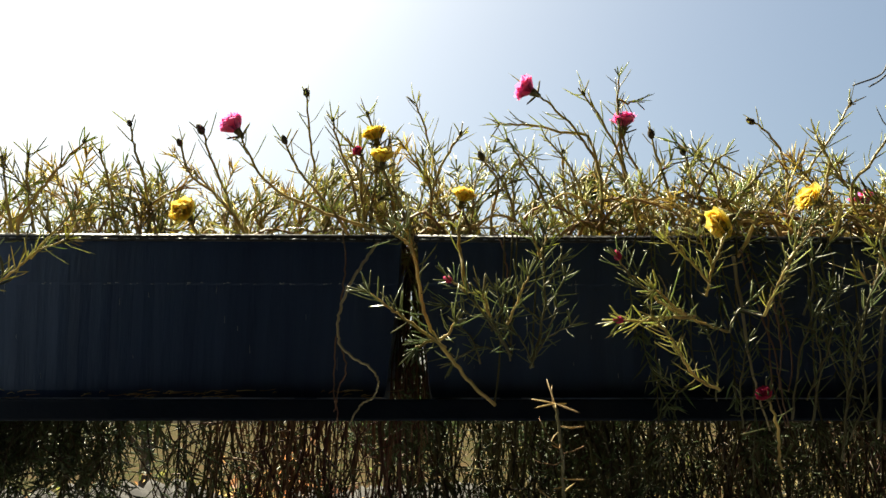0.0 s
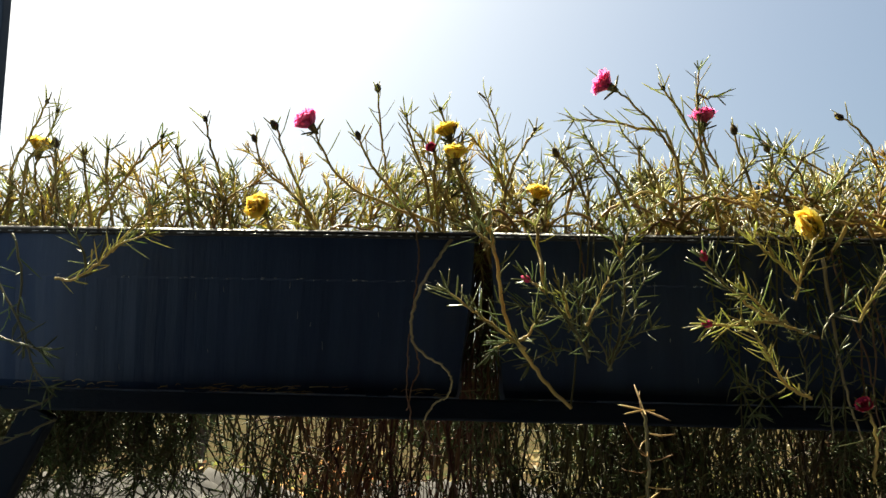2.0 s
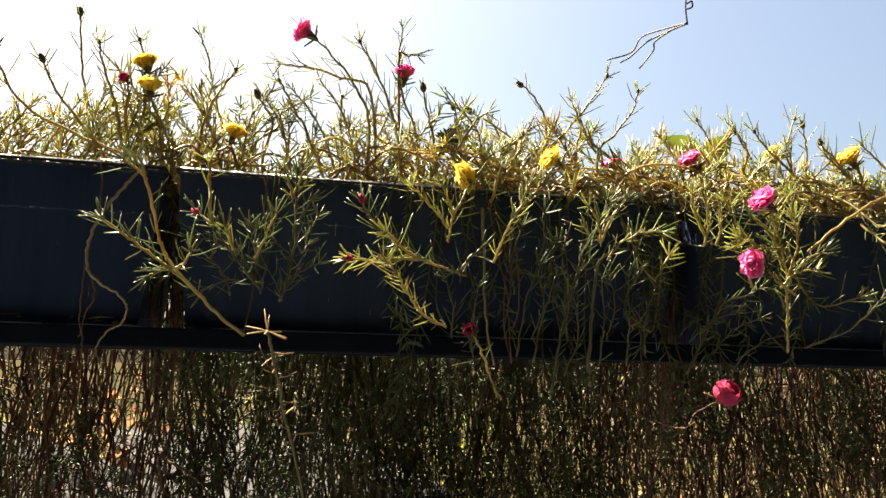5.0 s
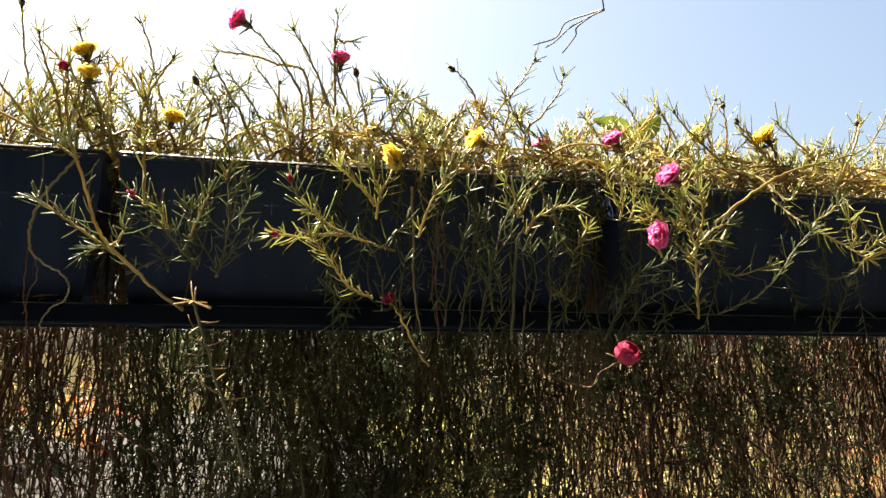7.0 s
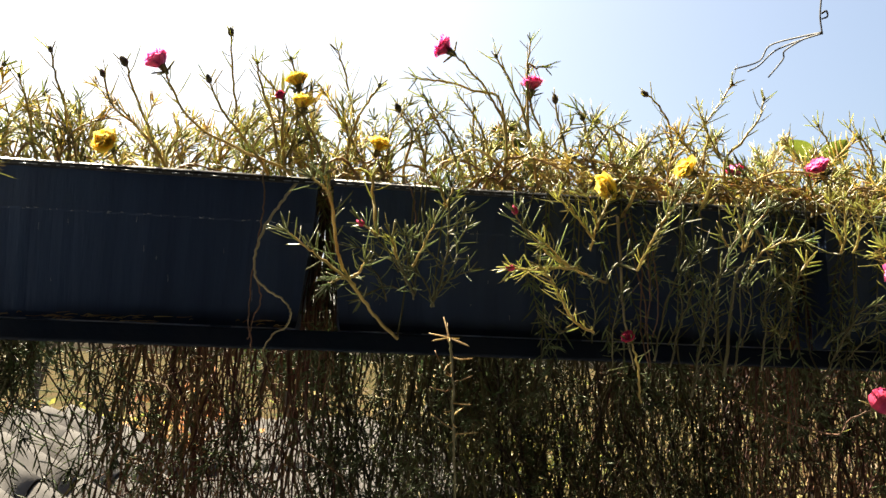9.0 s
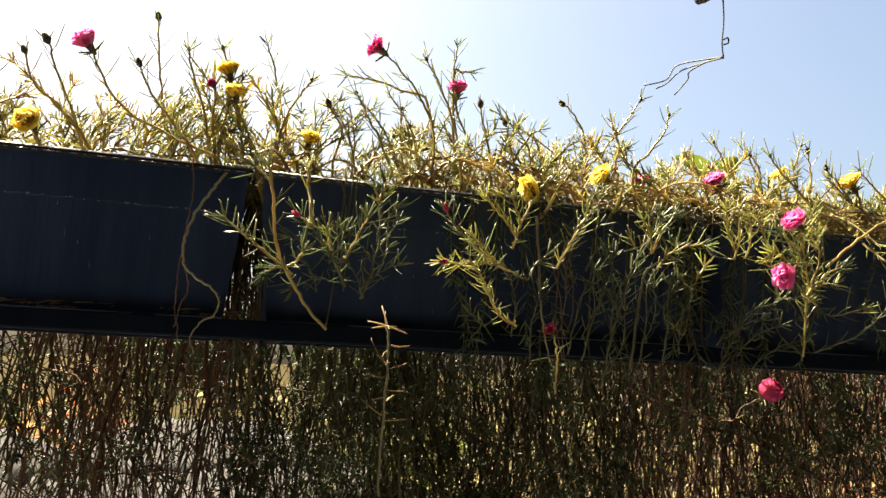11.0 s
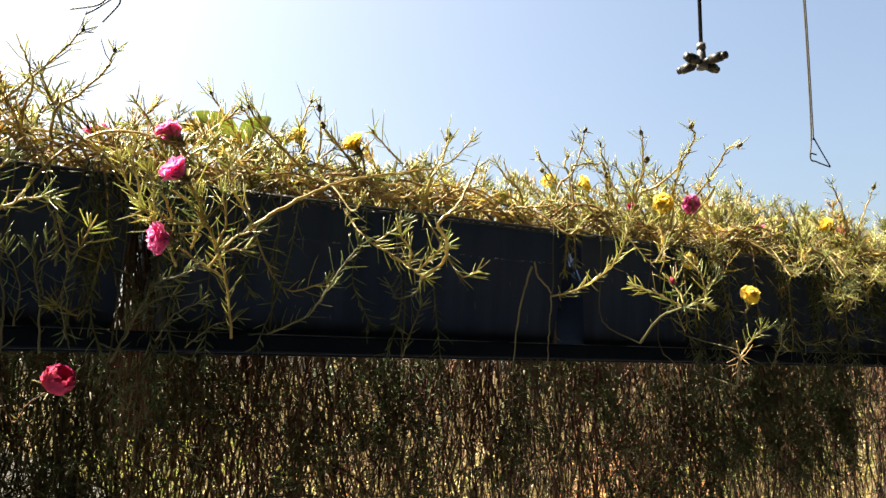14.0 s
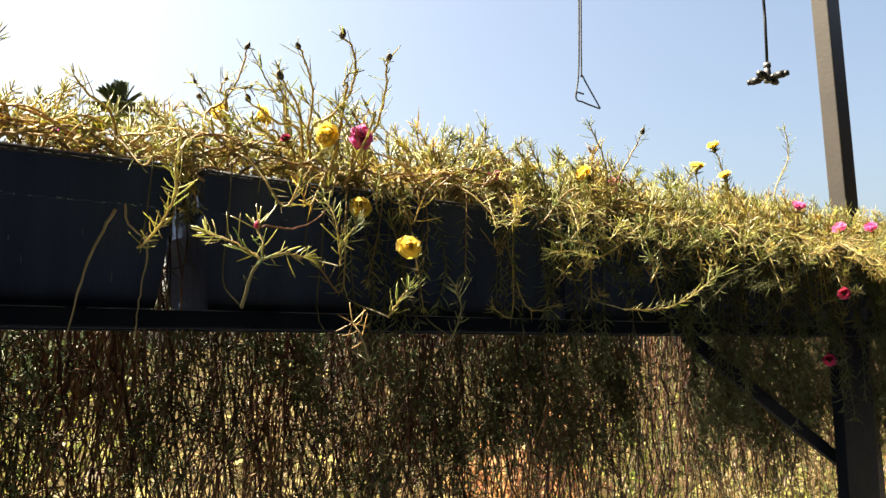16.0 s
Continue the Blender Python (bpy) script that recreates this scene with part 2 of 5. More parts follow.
# ---- ground, terrace, roof beyond ----
g = Shape()
g.v = [Vector(p) for p in ((-900, -900, -3.2), (900, -900, -3.2), (900, 900, -3.2), (-900, 900, -3.2))]
g.f = [(0, 1, 2, 3)]
tagged(new("ground", g.mesh("ground", GROUND, False)), "pale dry earth with patches of green below", "ground", kind="structure")
terrace = bevelled("floor", (-6, -6, -0.3), (9, 1.32, 0), TERRACE, width=0.02, label="weathered concrete terrace floor")
tagged(terrace, category="floor", kind="structure")
house = bevelled("wall_below", (-6, -6, -3.2), (9, 1.3, -0.304), WALL, width=0.02, label="weathered plaster wall under the terrace")
tagged(house, category="wall", kind="structure")


def corrugated(width, length, pitch=0.146, deep=0.024, thick=0.006):
    """One wavy cement sheet, its waves running along y."""
    s, n, m = Shape(), int(width / pitch * 10), 4
    for side in (0, -thick):
        for j in range(m + 1):
            for i in range(n + 1):
                x = width * i / n
                s.v.append(Vector((x, length * j / m, deep * math.sin(2 * math.pi * x / pitch) + side)))
    row, top = n + 1, (n + 1) * (m + 1)
    for j in range(m):
        for i in range(n):
            a = j * row + i
            s.f.append((a, a + 1, a + row + 1, a + row))
            s.f.append((top + a, top + a + row, top + a + row + 1, top + a + 1))
    for i in range(n):
        s.f.append((i + 1, i, top + i, top + i + 1))
        a = m * row + i
        s.f.append((a, a + 1, top + a + 1, top + a))
    return s




def shed(at, yaw, slope, pitch, deep, sheets, width, rows, material_, label):
    """A low shed: overlapping corrugated sheets on a sloping roof, over plain walls. at is the foot of its eave."""
    run = Vector((math.cos(yaw), math.sin(yaw), 0))
    up = run * math.cos(slope) + UP * math.sin(slope)
    along = Vector((math.sin(yaw), -math.cos(yaw), 0))
    s = new("shed")
    tagged(s, label, "shed", "sheds below the terrace")
    s.matrix_world = Matrix.Translation(at) @ Matrix((along, up, along.cross(up))).transposed().to_4x4()
    mesh = corrugated(width, 0.92, pitch, deep).mesh("roof_sheet", material_)
    for i in range(sheets):
        for j in range(rows):
            o = new("roof_sheet", mesh)
            o.parent = s
            o.location = (i * (width - pitch), j * 0.80, 0.008 * (j % 2) + 0.004 * (i % 2))
            o.rotation_euler = (radians(-0.3), 0, radians(R(-0.4, 0.4)))
    far, deep_ = sheets * (width - pitch), (rows * 0.80) * math.cos(slope)
    foot, back = -at[2] - 3.19, math.tan(slope) * deep_ - 0.06
    for lo, hi in (((0.1, 0.12, foot), (far, 0.22, -0.05)), ((0.1, deep_ - 0.1, foot), (far, deep_, back)), ((0.1, 0.22, foot), (0.2, deep_ - 0.1, -0.05)), ((far - 0.1, 0.22, foot), (far, deep_ - 0.1, -0.05))):
        w = bevelled("wall", lo, hi, WALL, s, 0.01)
        w.matrix_local = s.matrix_world.inverted() @ Matrix.Translation(at) @ Matrix((along, run, UP)).transposed().to_4x4()
    return s


shed(Vector((-1.32, 1.72, 0.93)), radians(128), radians(5), 0.146, 0.043, 2, 1.022, 3, CEMENT, "low shed with a pale weathered corrugated cement roof")
shed(Vector((-0.25, 4.30, 0.70)), radians(112), radians(6), 0.076, 0.016, 2, 0.912, 3, CEMENT, "low shed roofed with finely corrugated grey sheets")

# ---- rack, posts and beam ----
rack = thing("plant_rack", (1.0, 1.0, 0.0), "black painted steel tube rack holding the planter boxes", "rack")


def bar(name, a, b, w, h, parent, mat=PAINT, label=""):
    """A square tube from a to b, softened at the edges."""
    a, b = Vector(a), Vector(b)
    d = b - a
    o = bevelled(name, (-w / 2, -h / 2, 0), (w / 2, h / 2, d.length), mat, parent, min(w, h) * 0.12, label)
    turn = Matrix((d.cross((0, 1, 0) if abs(d.normalized().y) < 0.9 else (1, 0, 0)).normalized(), (0, 0, 0), d.normalized())).transposed()
    x = turn.col[0]
    z = d.normalized()
    y = z.cross(x)
    o.matrix_local = Matrix.Translation(a) @ Matrix((x, y, z)).transposed().to_4x4()
    return o


o0 = Vector(rack.location)


def on_rack(name, a, b, w, h, label=""):
    return bar(name, Vector(a) - o0, Vector(b) - o0, w, h, rack, PAINT, label)


on_rack("front_rail", (-1.30, 0.917, 1.5395), (4.10, 0.917, 1.5395), 0.0225, 0.0225)
on_rack("back_rail", (-1.30, 1.085, 1.5395), (4.10, 1.085, 1.5395), 0.0225, 0.0225)
for k in range(9):
    on_rack("cross_bar", (-1.26 + 0.66 * k, 0.9285, 1.5395), (-1.26 + 0.66 * k, 1.0735, 1.5395), 0.0225, 0.019)
bar("leg", Vector((-0.351, 0.800, 0.0)) - o0, Vector((-0.5095, 0.800, 2.20)) - o0, 0.017, 0.015, rack, TUBEPAINT, "blue-grey leaning tube")
on_rack("leg", (2.905, 0.935, 0.0), (2.905, 0.935, 1.528), 0.15, 0.026)
on_rack("leg", (-0.66, 1.085, 0.0), (-0.66, 1.085, 1.528), 0.026, 0.026)
on_rack("leg", (3.25, 1.085, 0.0), (3.25, 1.085, 1.528), 0.026, 0.026)
on_rack("brace", (-0.455, 0.917, 1.528), (-0.535, 0.917, 1.34), 0.034, 0.02)
on_rack("brace", (2.30, 0.955, 1.528), (2.855, 0.955, 1.235), 0.03, 0.012)


def upright_post(x0, x1, y0, y1, top, paint, label):
    p = thing("post", ((x0 + x1) / 2, (y0 + y1) / 2, 0), label, "post", "pergola posts")
    w, d = (x1 - x0) / 2, (y1 - y0) / 2
    bevelled("tube", (-w, -d, 0.008), (w, d, top), paint, p, 0.003)
    bevelled("base_plate", (-w - 0.03, -d - 0.03, 0), (w + 0.03, d + 0.03, 0.008), PAINT, p, 0.002)
    return p


upright_post(-0.570, -0.455, 0.722, 0.750, 2.60, PANELHAZE, "flat steel post beside the rack, blue-grey to stand in for glare")
upright_post(3.422, 3.497, 1.130, 1.182, 2.79, POSTPAINT, "grey-brown painted rectangular steel post behind the boxes").rotation_euler = (0, radians(-2.9), 0)
beam = bevelled("beam", (-1.2, 1.10, 2.796), (4.9, 1.20, 2.93), BEAM, width=0.004, label="maroon painted steel beam on the posts")
tagged(beam, category="beam", kind="structure")
# canopy out of view, added to darken the box fronts
canopy = bevelled("ceiling", (-6, -5, 2.602), (9, 0.76, 2.63), CEMENT, width=0.004, label="unseen cement sheet canopy added to keep sky light off the boxes")
tagged(canopy, category="ceiling", kind="structure")
# rear wall out of view, added to cut the light reaching the box fronts
rear = bevelled("shade_wall_rear", (-6, -5.2, 0.0), (9, -5.0, 2.63), WALL, width=0.01, label="unseen plaster wall added behind the terrace to cut light on the boxes")
tagged(rear, category="wall", kind="structure")
# end walls, likewise unseen, added against sky light from the sides
for side_name, x in (("shade_wall_west", -3.6), ("shade_wall_east", 6.4)):
    side_wall = bevelled(side_name, (x, -4.99, 0.0), (x + 0.2, 0.3, 2.60), WALL, width=0.01, label="unseen plaster wall added at the terrace end to cut side light")
    tagged(side_wall, category="wall", kind="structure")
pipe = Shape()
pipe.tube([Vector((-1.2, 0.86, 2.60)), Vector((4.5, 0.86, 2.60))], 0.01, 0.01, 10)
pipe_ob = new("water_pipe", pipe.mesh("water_pipe", TUBE))
tagged(pipe_ob, "black polythene water pipe over the planters", "pipe")
for x in (-0.9, 1.0, 2.9, 4.2):
    bracket = bar("pipe_bracket", (x, 0.762, 2.612), (x, 0.86, 2.612), 0.02, 0.006, None)
    tagged(bracket, "small steel bracket carrying the pipe", "bracket")

# ---- planter boxes ----
BOXES = (-0.916, -0.293, 0.330, 0.964, 1.601, 2.224, 2.847, 3.470)


def planter():
    """A tapered window box with a turned lip, a stepped front and shallow flutes."""
    p = thing("planter_box", (BOXES[0], 1.005, 1.5515), "long black plastic planter box on the rack", "planter", "row of planter boxes")
    # cross levels: z, half length, half depth
    levels = ((0.0015, 0.2855, 0.079), (0.009, 0.2875, 0.083), (0.1215, 0.3000, 0.0950), (0.1240, 0.3005, 0.0954), (0.170, 0.3025, 0.0985))
    s = Shape()
    flutes = 26

    def ring(z, hx, hy, shrink, wave):
        pts = []
        for i in range(flutes * 2):
            pts.append(Vector((-hx + shrink + 2 * (hx - shrink) * i / (flutes * 2), -hy + shrink + (0.0007 if wave and i % 2 else 0), z)))
        pts.append(Vector((hx - shrink, -hy + shrink, z)))
        for i in range(1, flutes * 2 + 1):
            pts.append(Vector((hx - shrink - 2 * (hx - shrink) * (i - 1) / (flutes * 2), hy - shrink - (0.0007 if wave and i % 2 else 0), z)))
        pts.append(Vector((-hx + shrink, hy - shrink, z)))
        return pts

    rings = [ring(z, hx, hy, 0, k < 3) for k, (z, hx, hy) in enumerate(levels)]
    rings += [ring(z, hx, hy, 0.0025, False) for z, hx, hy in reversed(levels)]
    n = len(rings[0])
    for r in rings:
        s.v += r
    for j in range(len(rings) - 1):
        for i in range(n):
            a, b = j * n + i, j * n + (i + 1) % n
            s.f.append((a, b, b + n, a + n))
    s.f.append(tuple(reversed(range(n))))
    s.f.append(tuple((len(rings) - 1) * n + i for i in range(n)))
    part("body", s, PLASTIC, p, smooth=False)
    lip = Shape()
    prof = [(0.1005 + 0.0048 * math.cos(a), 0.1735 + 0.0042 * math.sin(a)) for a in [6.283 * q / 14 for q in range(14)]]
    for d, z in prof:
        for sx, sy in ((-1, -1), (1, -1), (1, 1), (-1, 1)):
            lip.v.append(Vector((sx * (d + 0.2015), sy * d, z)))
    m = len(prof)
    for j in range(m):
        for i in range(4):
            a, b = j * 4 + i, j * 4 + (i + 1) % 4
            c, e = ((j + 1) % m) * 4 + (i + 1) % 4, ((j + 1) % m) * 4 + i
            lip.f.append((a, b, c, e))
    part("rim", lip, LIP, p, "rounded glossy black lip", smooth=True)
    # the sun's broken glint on the lip, modelled as pale dashes
    bead = Shape()
    for i in range(44):
        x, ln = -0.300 + 0.0137 * i + R(-0.002, 0.002), R(0.003, 0.0125)
        bead.tube([Vector((x, -0.1054, 0.1712)), Vector((x + ln, -0.1054, 0.1712 + R(-0.0003, 0.0003)))], 0.0006, 0.0006, 5)
    part("lip_glint", bead, SCUFFGLINT, p, "pale dashes standing in for sun glints along the lip", kind="stuff")
    worn = Shape()
    for _ in range(42):
        x, ln, z = R(-0.288, 0.285), R(0.0006, 0.0045), 0.1232 + R(-0.0009, 0.0012)
        worn.tube([Vector((x, -0.0956, z)), Vector((x + ln, -0.0956, z + R(-0.0004, 0.0004)))], R(0.00025, 0.0006), 0.0003, 4)
    for _ in range(16):
        x, z, ln = R(-0.27, 0.27), R(0.02, 0.115), R(0.002, 0.016)
        y = -0.0832 - 0.0120 * (z - 0.009) / 0.1125
        worn.tube([Vector((x, y, z)), Vector((x + R(-0.001, 0.001), y - 0.1067 * ln, z + ln))], 0.00022, 0.00022, 4)
    part("step_flecks", worn, SCUFFGLINT, p, "pale specks along the step and fine scratches on the front", kind="stuff")
    for x in (-0.2, 0.0, 0.2):
        bevelled("foot", (x - 0.012, -0.074, 0), (x + 0.012, 0.074, 0.0015), PLASTIC, p, 0.0004)
    soil = Shape()
    for j in range(7):
        for i in range(25):
            x, y = -0.290 + 0.580 * i / 24, -0.0875 + 0.175 * j / 6
            soil.v.append(Vector((x, y, 0.148 + 0.012 * noise.noise((x * 14, y * 14, 3)))))
    for j in range(6):
        for i in range(24):
            a = j * 25 + i
            soil.f.append((a, a + 1, a + 26, a + 25))
    part("soil", soil, SOIL, p, "dark dry potting soil")
    return p


first_box = planter()
for k in range(1, 8):
    copy_thing(first_box, pose(BOXES[k], 1.005, 1.5515, 0, 0, (0.0, 0.25, -0.3, 0.2, -0.2, 0.1, 0.0)[k - 1]))


# ---- moss rose plants ----
STEP, FIRST, COUNT = 0.209, -0.918, 23
plants = []
for k in range(COUNT):
    plants.append(thing("moss_rose", (FIRST + STEP * k, 1.005, 1.700), "trailing moss rose with needle leaves rooted in the planter box", "plant", "moss roses in the planter boxes"))


def plant_at(x):
    return plants[max(0, min(COUNT - 1, round((x - FIRST) / STEP)))]


def leafy(stem, leaves, pts, r0, r1, start, gap, size, droop=0.0, sides=5, tuft=5, lean=0.62, cheap=False):
    """A stem along pts with needle leaves in a spiral, longer and denser towards the tip."""
    stem.tube(pts, r0, r1, sides)
    total = sum((pts[i + 1] - pts[i]).length for i in range(len(pts) - 1))
    walked, nxt, turn = 0.0, total * start, R(0, 6.28)
    for i in range(len(pts) - 1):
        seg = pts[i + 1] - pts[i]
        d = seg.normalized()
        u = d.orthogonal().normalized()
        w = d.cross(u)
        while nxt < walked + seg.length:
            s = nxt / total
            p = pts[i] + d * (nxt - walked)
            turn += 2.4 + R(-0.4, 0.4)
            out = u * math.cos(turn) + w * math.sin(turn)
            a = lean + R(-0.15, 0.25)
            way = (d * math.cos(a * 1.57) + out * math.sin(a * 1.57)).normalized()
            leaves.needle(p, way, size * R(0.5, 1.25) * (0.8 + 0.3 * s), size * (0.055 if cheap else 0.038) * R(0.75, 1.25), d * 0.40 + Vector((R(-0.4, 0.4), R(-0.4, 0.4), R(-0.25, 0.5) - droop)), cheap)
            nxt += gap * R(0.6, 1.4) * (1.25 - 0.55 * s)
        walked += seg.length
    d = (pts[-1] - pts[-2]).normalized()
    u = d.orthogonal().normalized()
    w = d.cross(u)
    for k in range(tuft):
        a, q = 6.28 * k / max(tuft, 1) + R(-0.3, 0.3), R(0.35, 1.1)
        way = (d * math.cos(q) + (u * math.cos(a) + w * math.sin(a)) * math.sin(q)).normalized()
        leaves.needle(pts[-1], way, size * R(0.7, 1.1), size * 0.05, Vector((R(-0.2, 0.2), R(-0.2, 0.2), R(-0.1, 0.25) - droop)), cheap)
    return pts[-1], d


def bloom(parent, at, way, mat, size=0.016, openness=0.8, label=""):
    """A double flower: rings of notched petals, the inner ones standing up, in a green cup."""
    s, u = Shape(), way.orthogonal().normalized()
    w = way.cross(u)
    for ring, (count, tilt, length) in enumerate(((7, 0.98, 1.0), (7, 0.80, 0.97), (7, 0.60, 0.92), (6, 0.40, 0.84), (5, 0.22, 0.76), (4, 0.08, 0.66))):
        for k in range(count):
            a = 6.28 * (k + 0.5 * (ring % 2)) / count + R(-0.2, 0.2)
            out = u * math.cos(a) + w * math.sin(a)
            side = way.cross(out)
            t = (tilt * openness + R(-0.1, 0.1)) * 1.45
            base, ln, wd = len(s.v), size * length * R(0.9, 1.1), size * 0.62 * length
            for i in range(4):
                q = i / 3
                bend = t * (0.35 + 0.8 * q)
                c = at + (way * math.cos(bend) + out * math.sin(bend)) * (ln * q) + way * 0.001 * ring
                half = wd * (0.25, 0.75, 1.0, 0.72)[i]
                ruf = R(-0.08, 0.08) * ln
                for e in (-1, 0, 1):
                    dip = (0.10 * ln * (abs(e) - 0.4) if i < 3 else (-0.10 * ln if e == 0 else R(-0.02, 0.05) * ln))
                    s.v.append(c + side * (half * e) + way * (dip + ruf * (i == 3)))
            for i in range(3):
                for k2 in range(2):
                    b = base + i * 3 + k2
                    s.f.append((b, b + 1, b + 4, b + 3))
    flower = part("flower", s, mat, parent, label)
    cup = Shape()
    cup.tube([at - way * size * 0.45, at - way * size * 0.2, at + way * size * 0.12], size * 0.10, size * 0.26, 6)
    for k in range(5):
        a = 1.257 * k + 0.4
        out = u * math.cos(a) + w * math.sin(a)
        cup.needle(at - way * size * 0.3, (out * 0.85 + way * 0.3).normalized(), size * 0.9, size * 0.07)
    part("calyx", cup, CALYX, flower)
    return flower


def bud_at(parent, at, way, size=0.0042, mat=None):
    s, u = Shape(), way.orthogonal().normalized()
    w = way.cross(u)
    for q, r in ((-0.6, 0.45), (0.2, 1.0), (1.0, 0.95), (1.8, 0.55), (2.3, 0.15)):
        for k in range(6):
            a = 1.047 * k
            s.v.append(at + way * (q * size) + (u * math.cos(a) + w * math.sin(a)) * (r * size * R(0.85, 1.1)))
    for j in range(4):
        for k in range(6):
            a, b = j * 6 + k, j * 6 + (k + 1) % 6
            s.f.append((a, b, b + 6, a + 6))
    s.f.append(tuple(24 + k for k in range(6)))
    return part("bud", s, mat or BUD, parent)


def closed_flower(parent, at, way, r, mat):
    """A flower shut into a ball, its crinkled petals lapping over one another, on a green foot."""
    s, u = Shape(), way.orthogonal().normalized()
    w = way.cross(u)
    for lap in range(16):
        turn, grow = lap * 2.4, 0.92 + 0.014 * lap
        low, high = (-1.35, 1.2 - 0.045 * lap)
        base = len(s.v)
        for i in range(7):
            q = low + (high - low) * i / 6
            for k in range(5):
                a = turn + (k - 2) * 0.27 * (1.0 - 0.3 * (i == 6))
                ring = r * grow * math.cos(q * 0.9) * (R(0.93, 1.09) + 0.10 * (i == 6))
                s.v.append(at + way * (r * (0.95 + math.sin(q) * 0.95 + R(-0.05, 0.05))) + (u * math.cos(a) + w * math.sin(a)) * ring)
        for i in range(6):
            for k in range(4):
                b = base + i * 5 + k
                s.f.append((b, b + 1, b + 6, b + 5))
    flower = part("flower", s, mat, parent, "coral-pink flower closed into a ball")
    cup = Shape()
    cup.tube([at - way * r * 0.3, at - way * r * 0.05, at + way * r * 0.2], r * 0.2, r * 0.5, 6)
    for k in range(4):
        a = 1.57 * k + 0.4
        cup.needle(at, ((u * math.cos(a) + w * math.sin(a)) * 0.8 - way * 0.1).normalized(), r * 1.5, r * 0.1)
    part("calyx", cup, CALYX, flower)


def local(ctrl, plant):
    return [Vector(p) - Vector(plant.location) for p in ctrl]


def finish(kind, plant_shoot, tip, d):
    facing = (d + Vector((-0.25, -0.25, 0.5))).normalized()
    if kind in ("pinkF", "pinkG"):
        closed_flower(plant_shoot, tip, (d + Vector((0, -0.3, 0.35))).normalized(), 0.0112, SALMON)
    elif kind.startswith("pink") and kind != "pinkbud":
        mat = PINK
        bloom(plant_shoot, tip, ((d + Vector((R(-0.55, -0.2), R(-0.3, 0.0), 0.2))).normalized() if kind == "pink" else Vector({"pinkD": (-0.75, -0.2, 0.55), "pinkE": (-0.95, -0.15, -0.15)}.get(kind, (-0.85, -0.25, 0.35))).normalized()), mat, 0.0205, 0.46,
              "magenta double flower")
    elif kind.startswith("yellow"):
        bloom(plant_shoot, tip, (d + Vector((R(-0.7, 0.3), R(-0.45, 0.0), 0.15)) if kind == "yellow" else Vector((-0.25, -0.9, 0.3))).normalized(), YELLOW, R(0.0180, 0.0220) if kind == "yellow" else 0.0150, 0.52 if kind == "yellow" else 0.85, "yellow double flower")
    elif kind == "redbud":
        bud_at(plant_shoot, tip, d, 0.0036, SALMON)
    elif kind == "pinkbud":
        bloom(plant_shoot, tip, Vector((-0.5, -0.4, 0.6)).normalized(), SALMON, 0.009, 0.45, "small pink bud opening")
    elif kind in ("bud", "curl"):
        bud_at(plant_shoot, tip, facing if kind == "bud" else d, R(0.0034, 0.0052))
    elif kind == "tip" and rnd.random() < 0.55:
        bud_at(plant_shoot, tip, facing, 0.0026, CALYX)


def upright(kind, ctrl):
    """A shoot rising out of the box."""
    plant = plant_at(ctrl[0][0])
    ctrl = [(ctrl[0][0] + 0.012, max(0.935, min(ctrl[0][1], 1.06)), 1.700)] + ctrl
    pts = curve_points(local(ctrl, plant), 5)
    pts = [p + Vector((R(-1, 1), R(-1, 1), R(-1, 1))) * 0.0012 for p in pts]
    stem, leaves = Shape(), Shape()
    bare = kind in ("pink", "bud", "curl")
    tip, d = leafy(stem, leaves, pts, 0.0023, 0.0012, 0.12, 0.0078 if not bare else 0.0115, 0.0205, 0.0, 5, 2 if bare else 4, rnd.choice((0.34, 0.44, 0.55)))
    shoot = part("shoot", stem, STEM, plant, "upright fleshy stem")
    part("foliage", leaves, LEAF, shoot)
    finish(kind, shoot, tip, d)


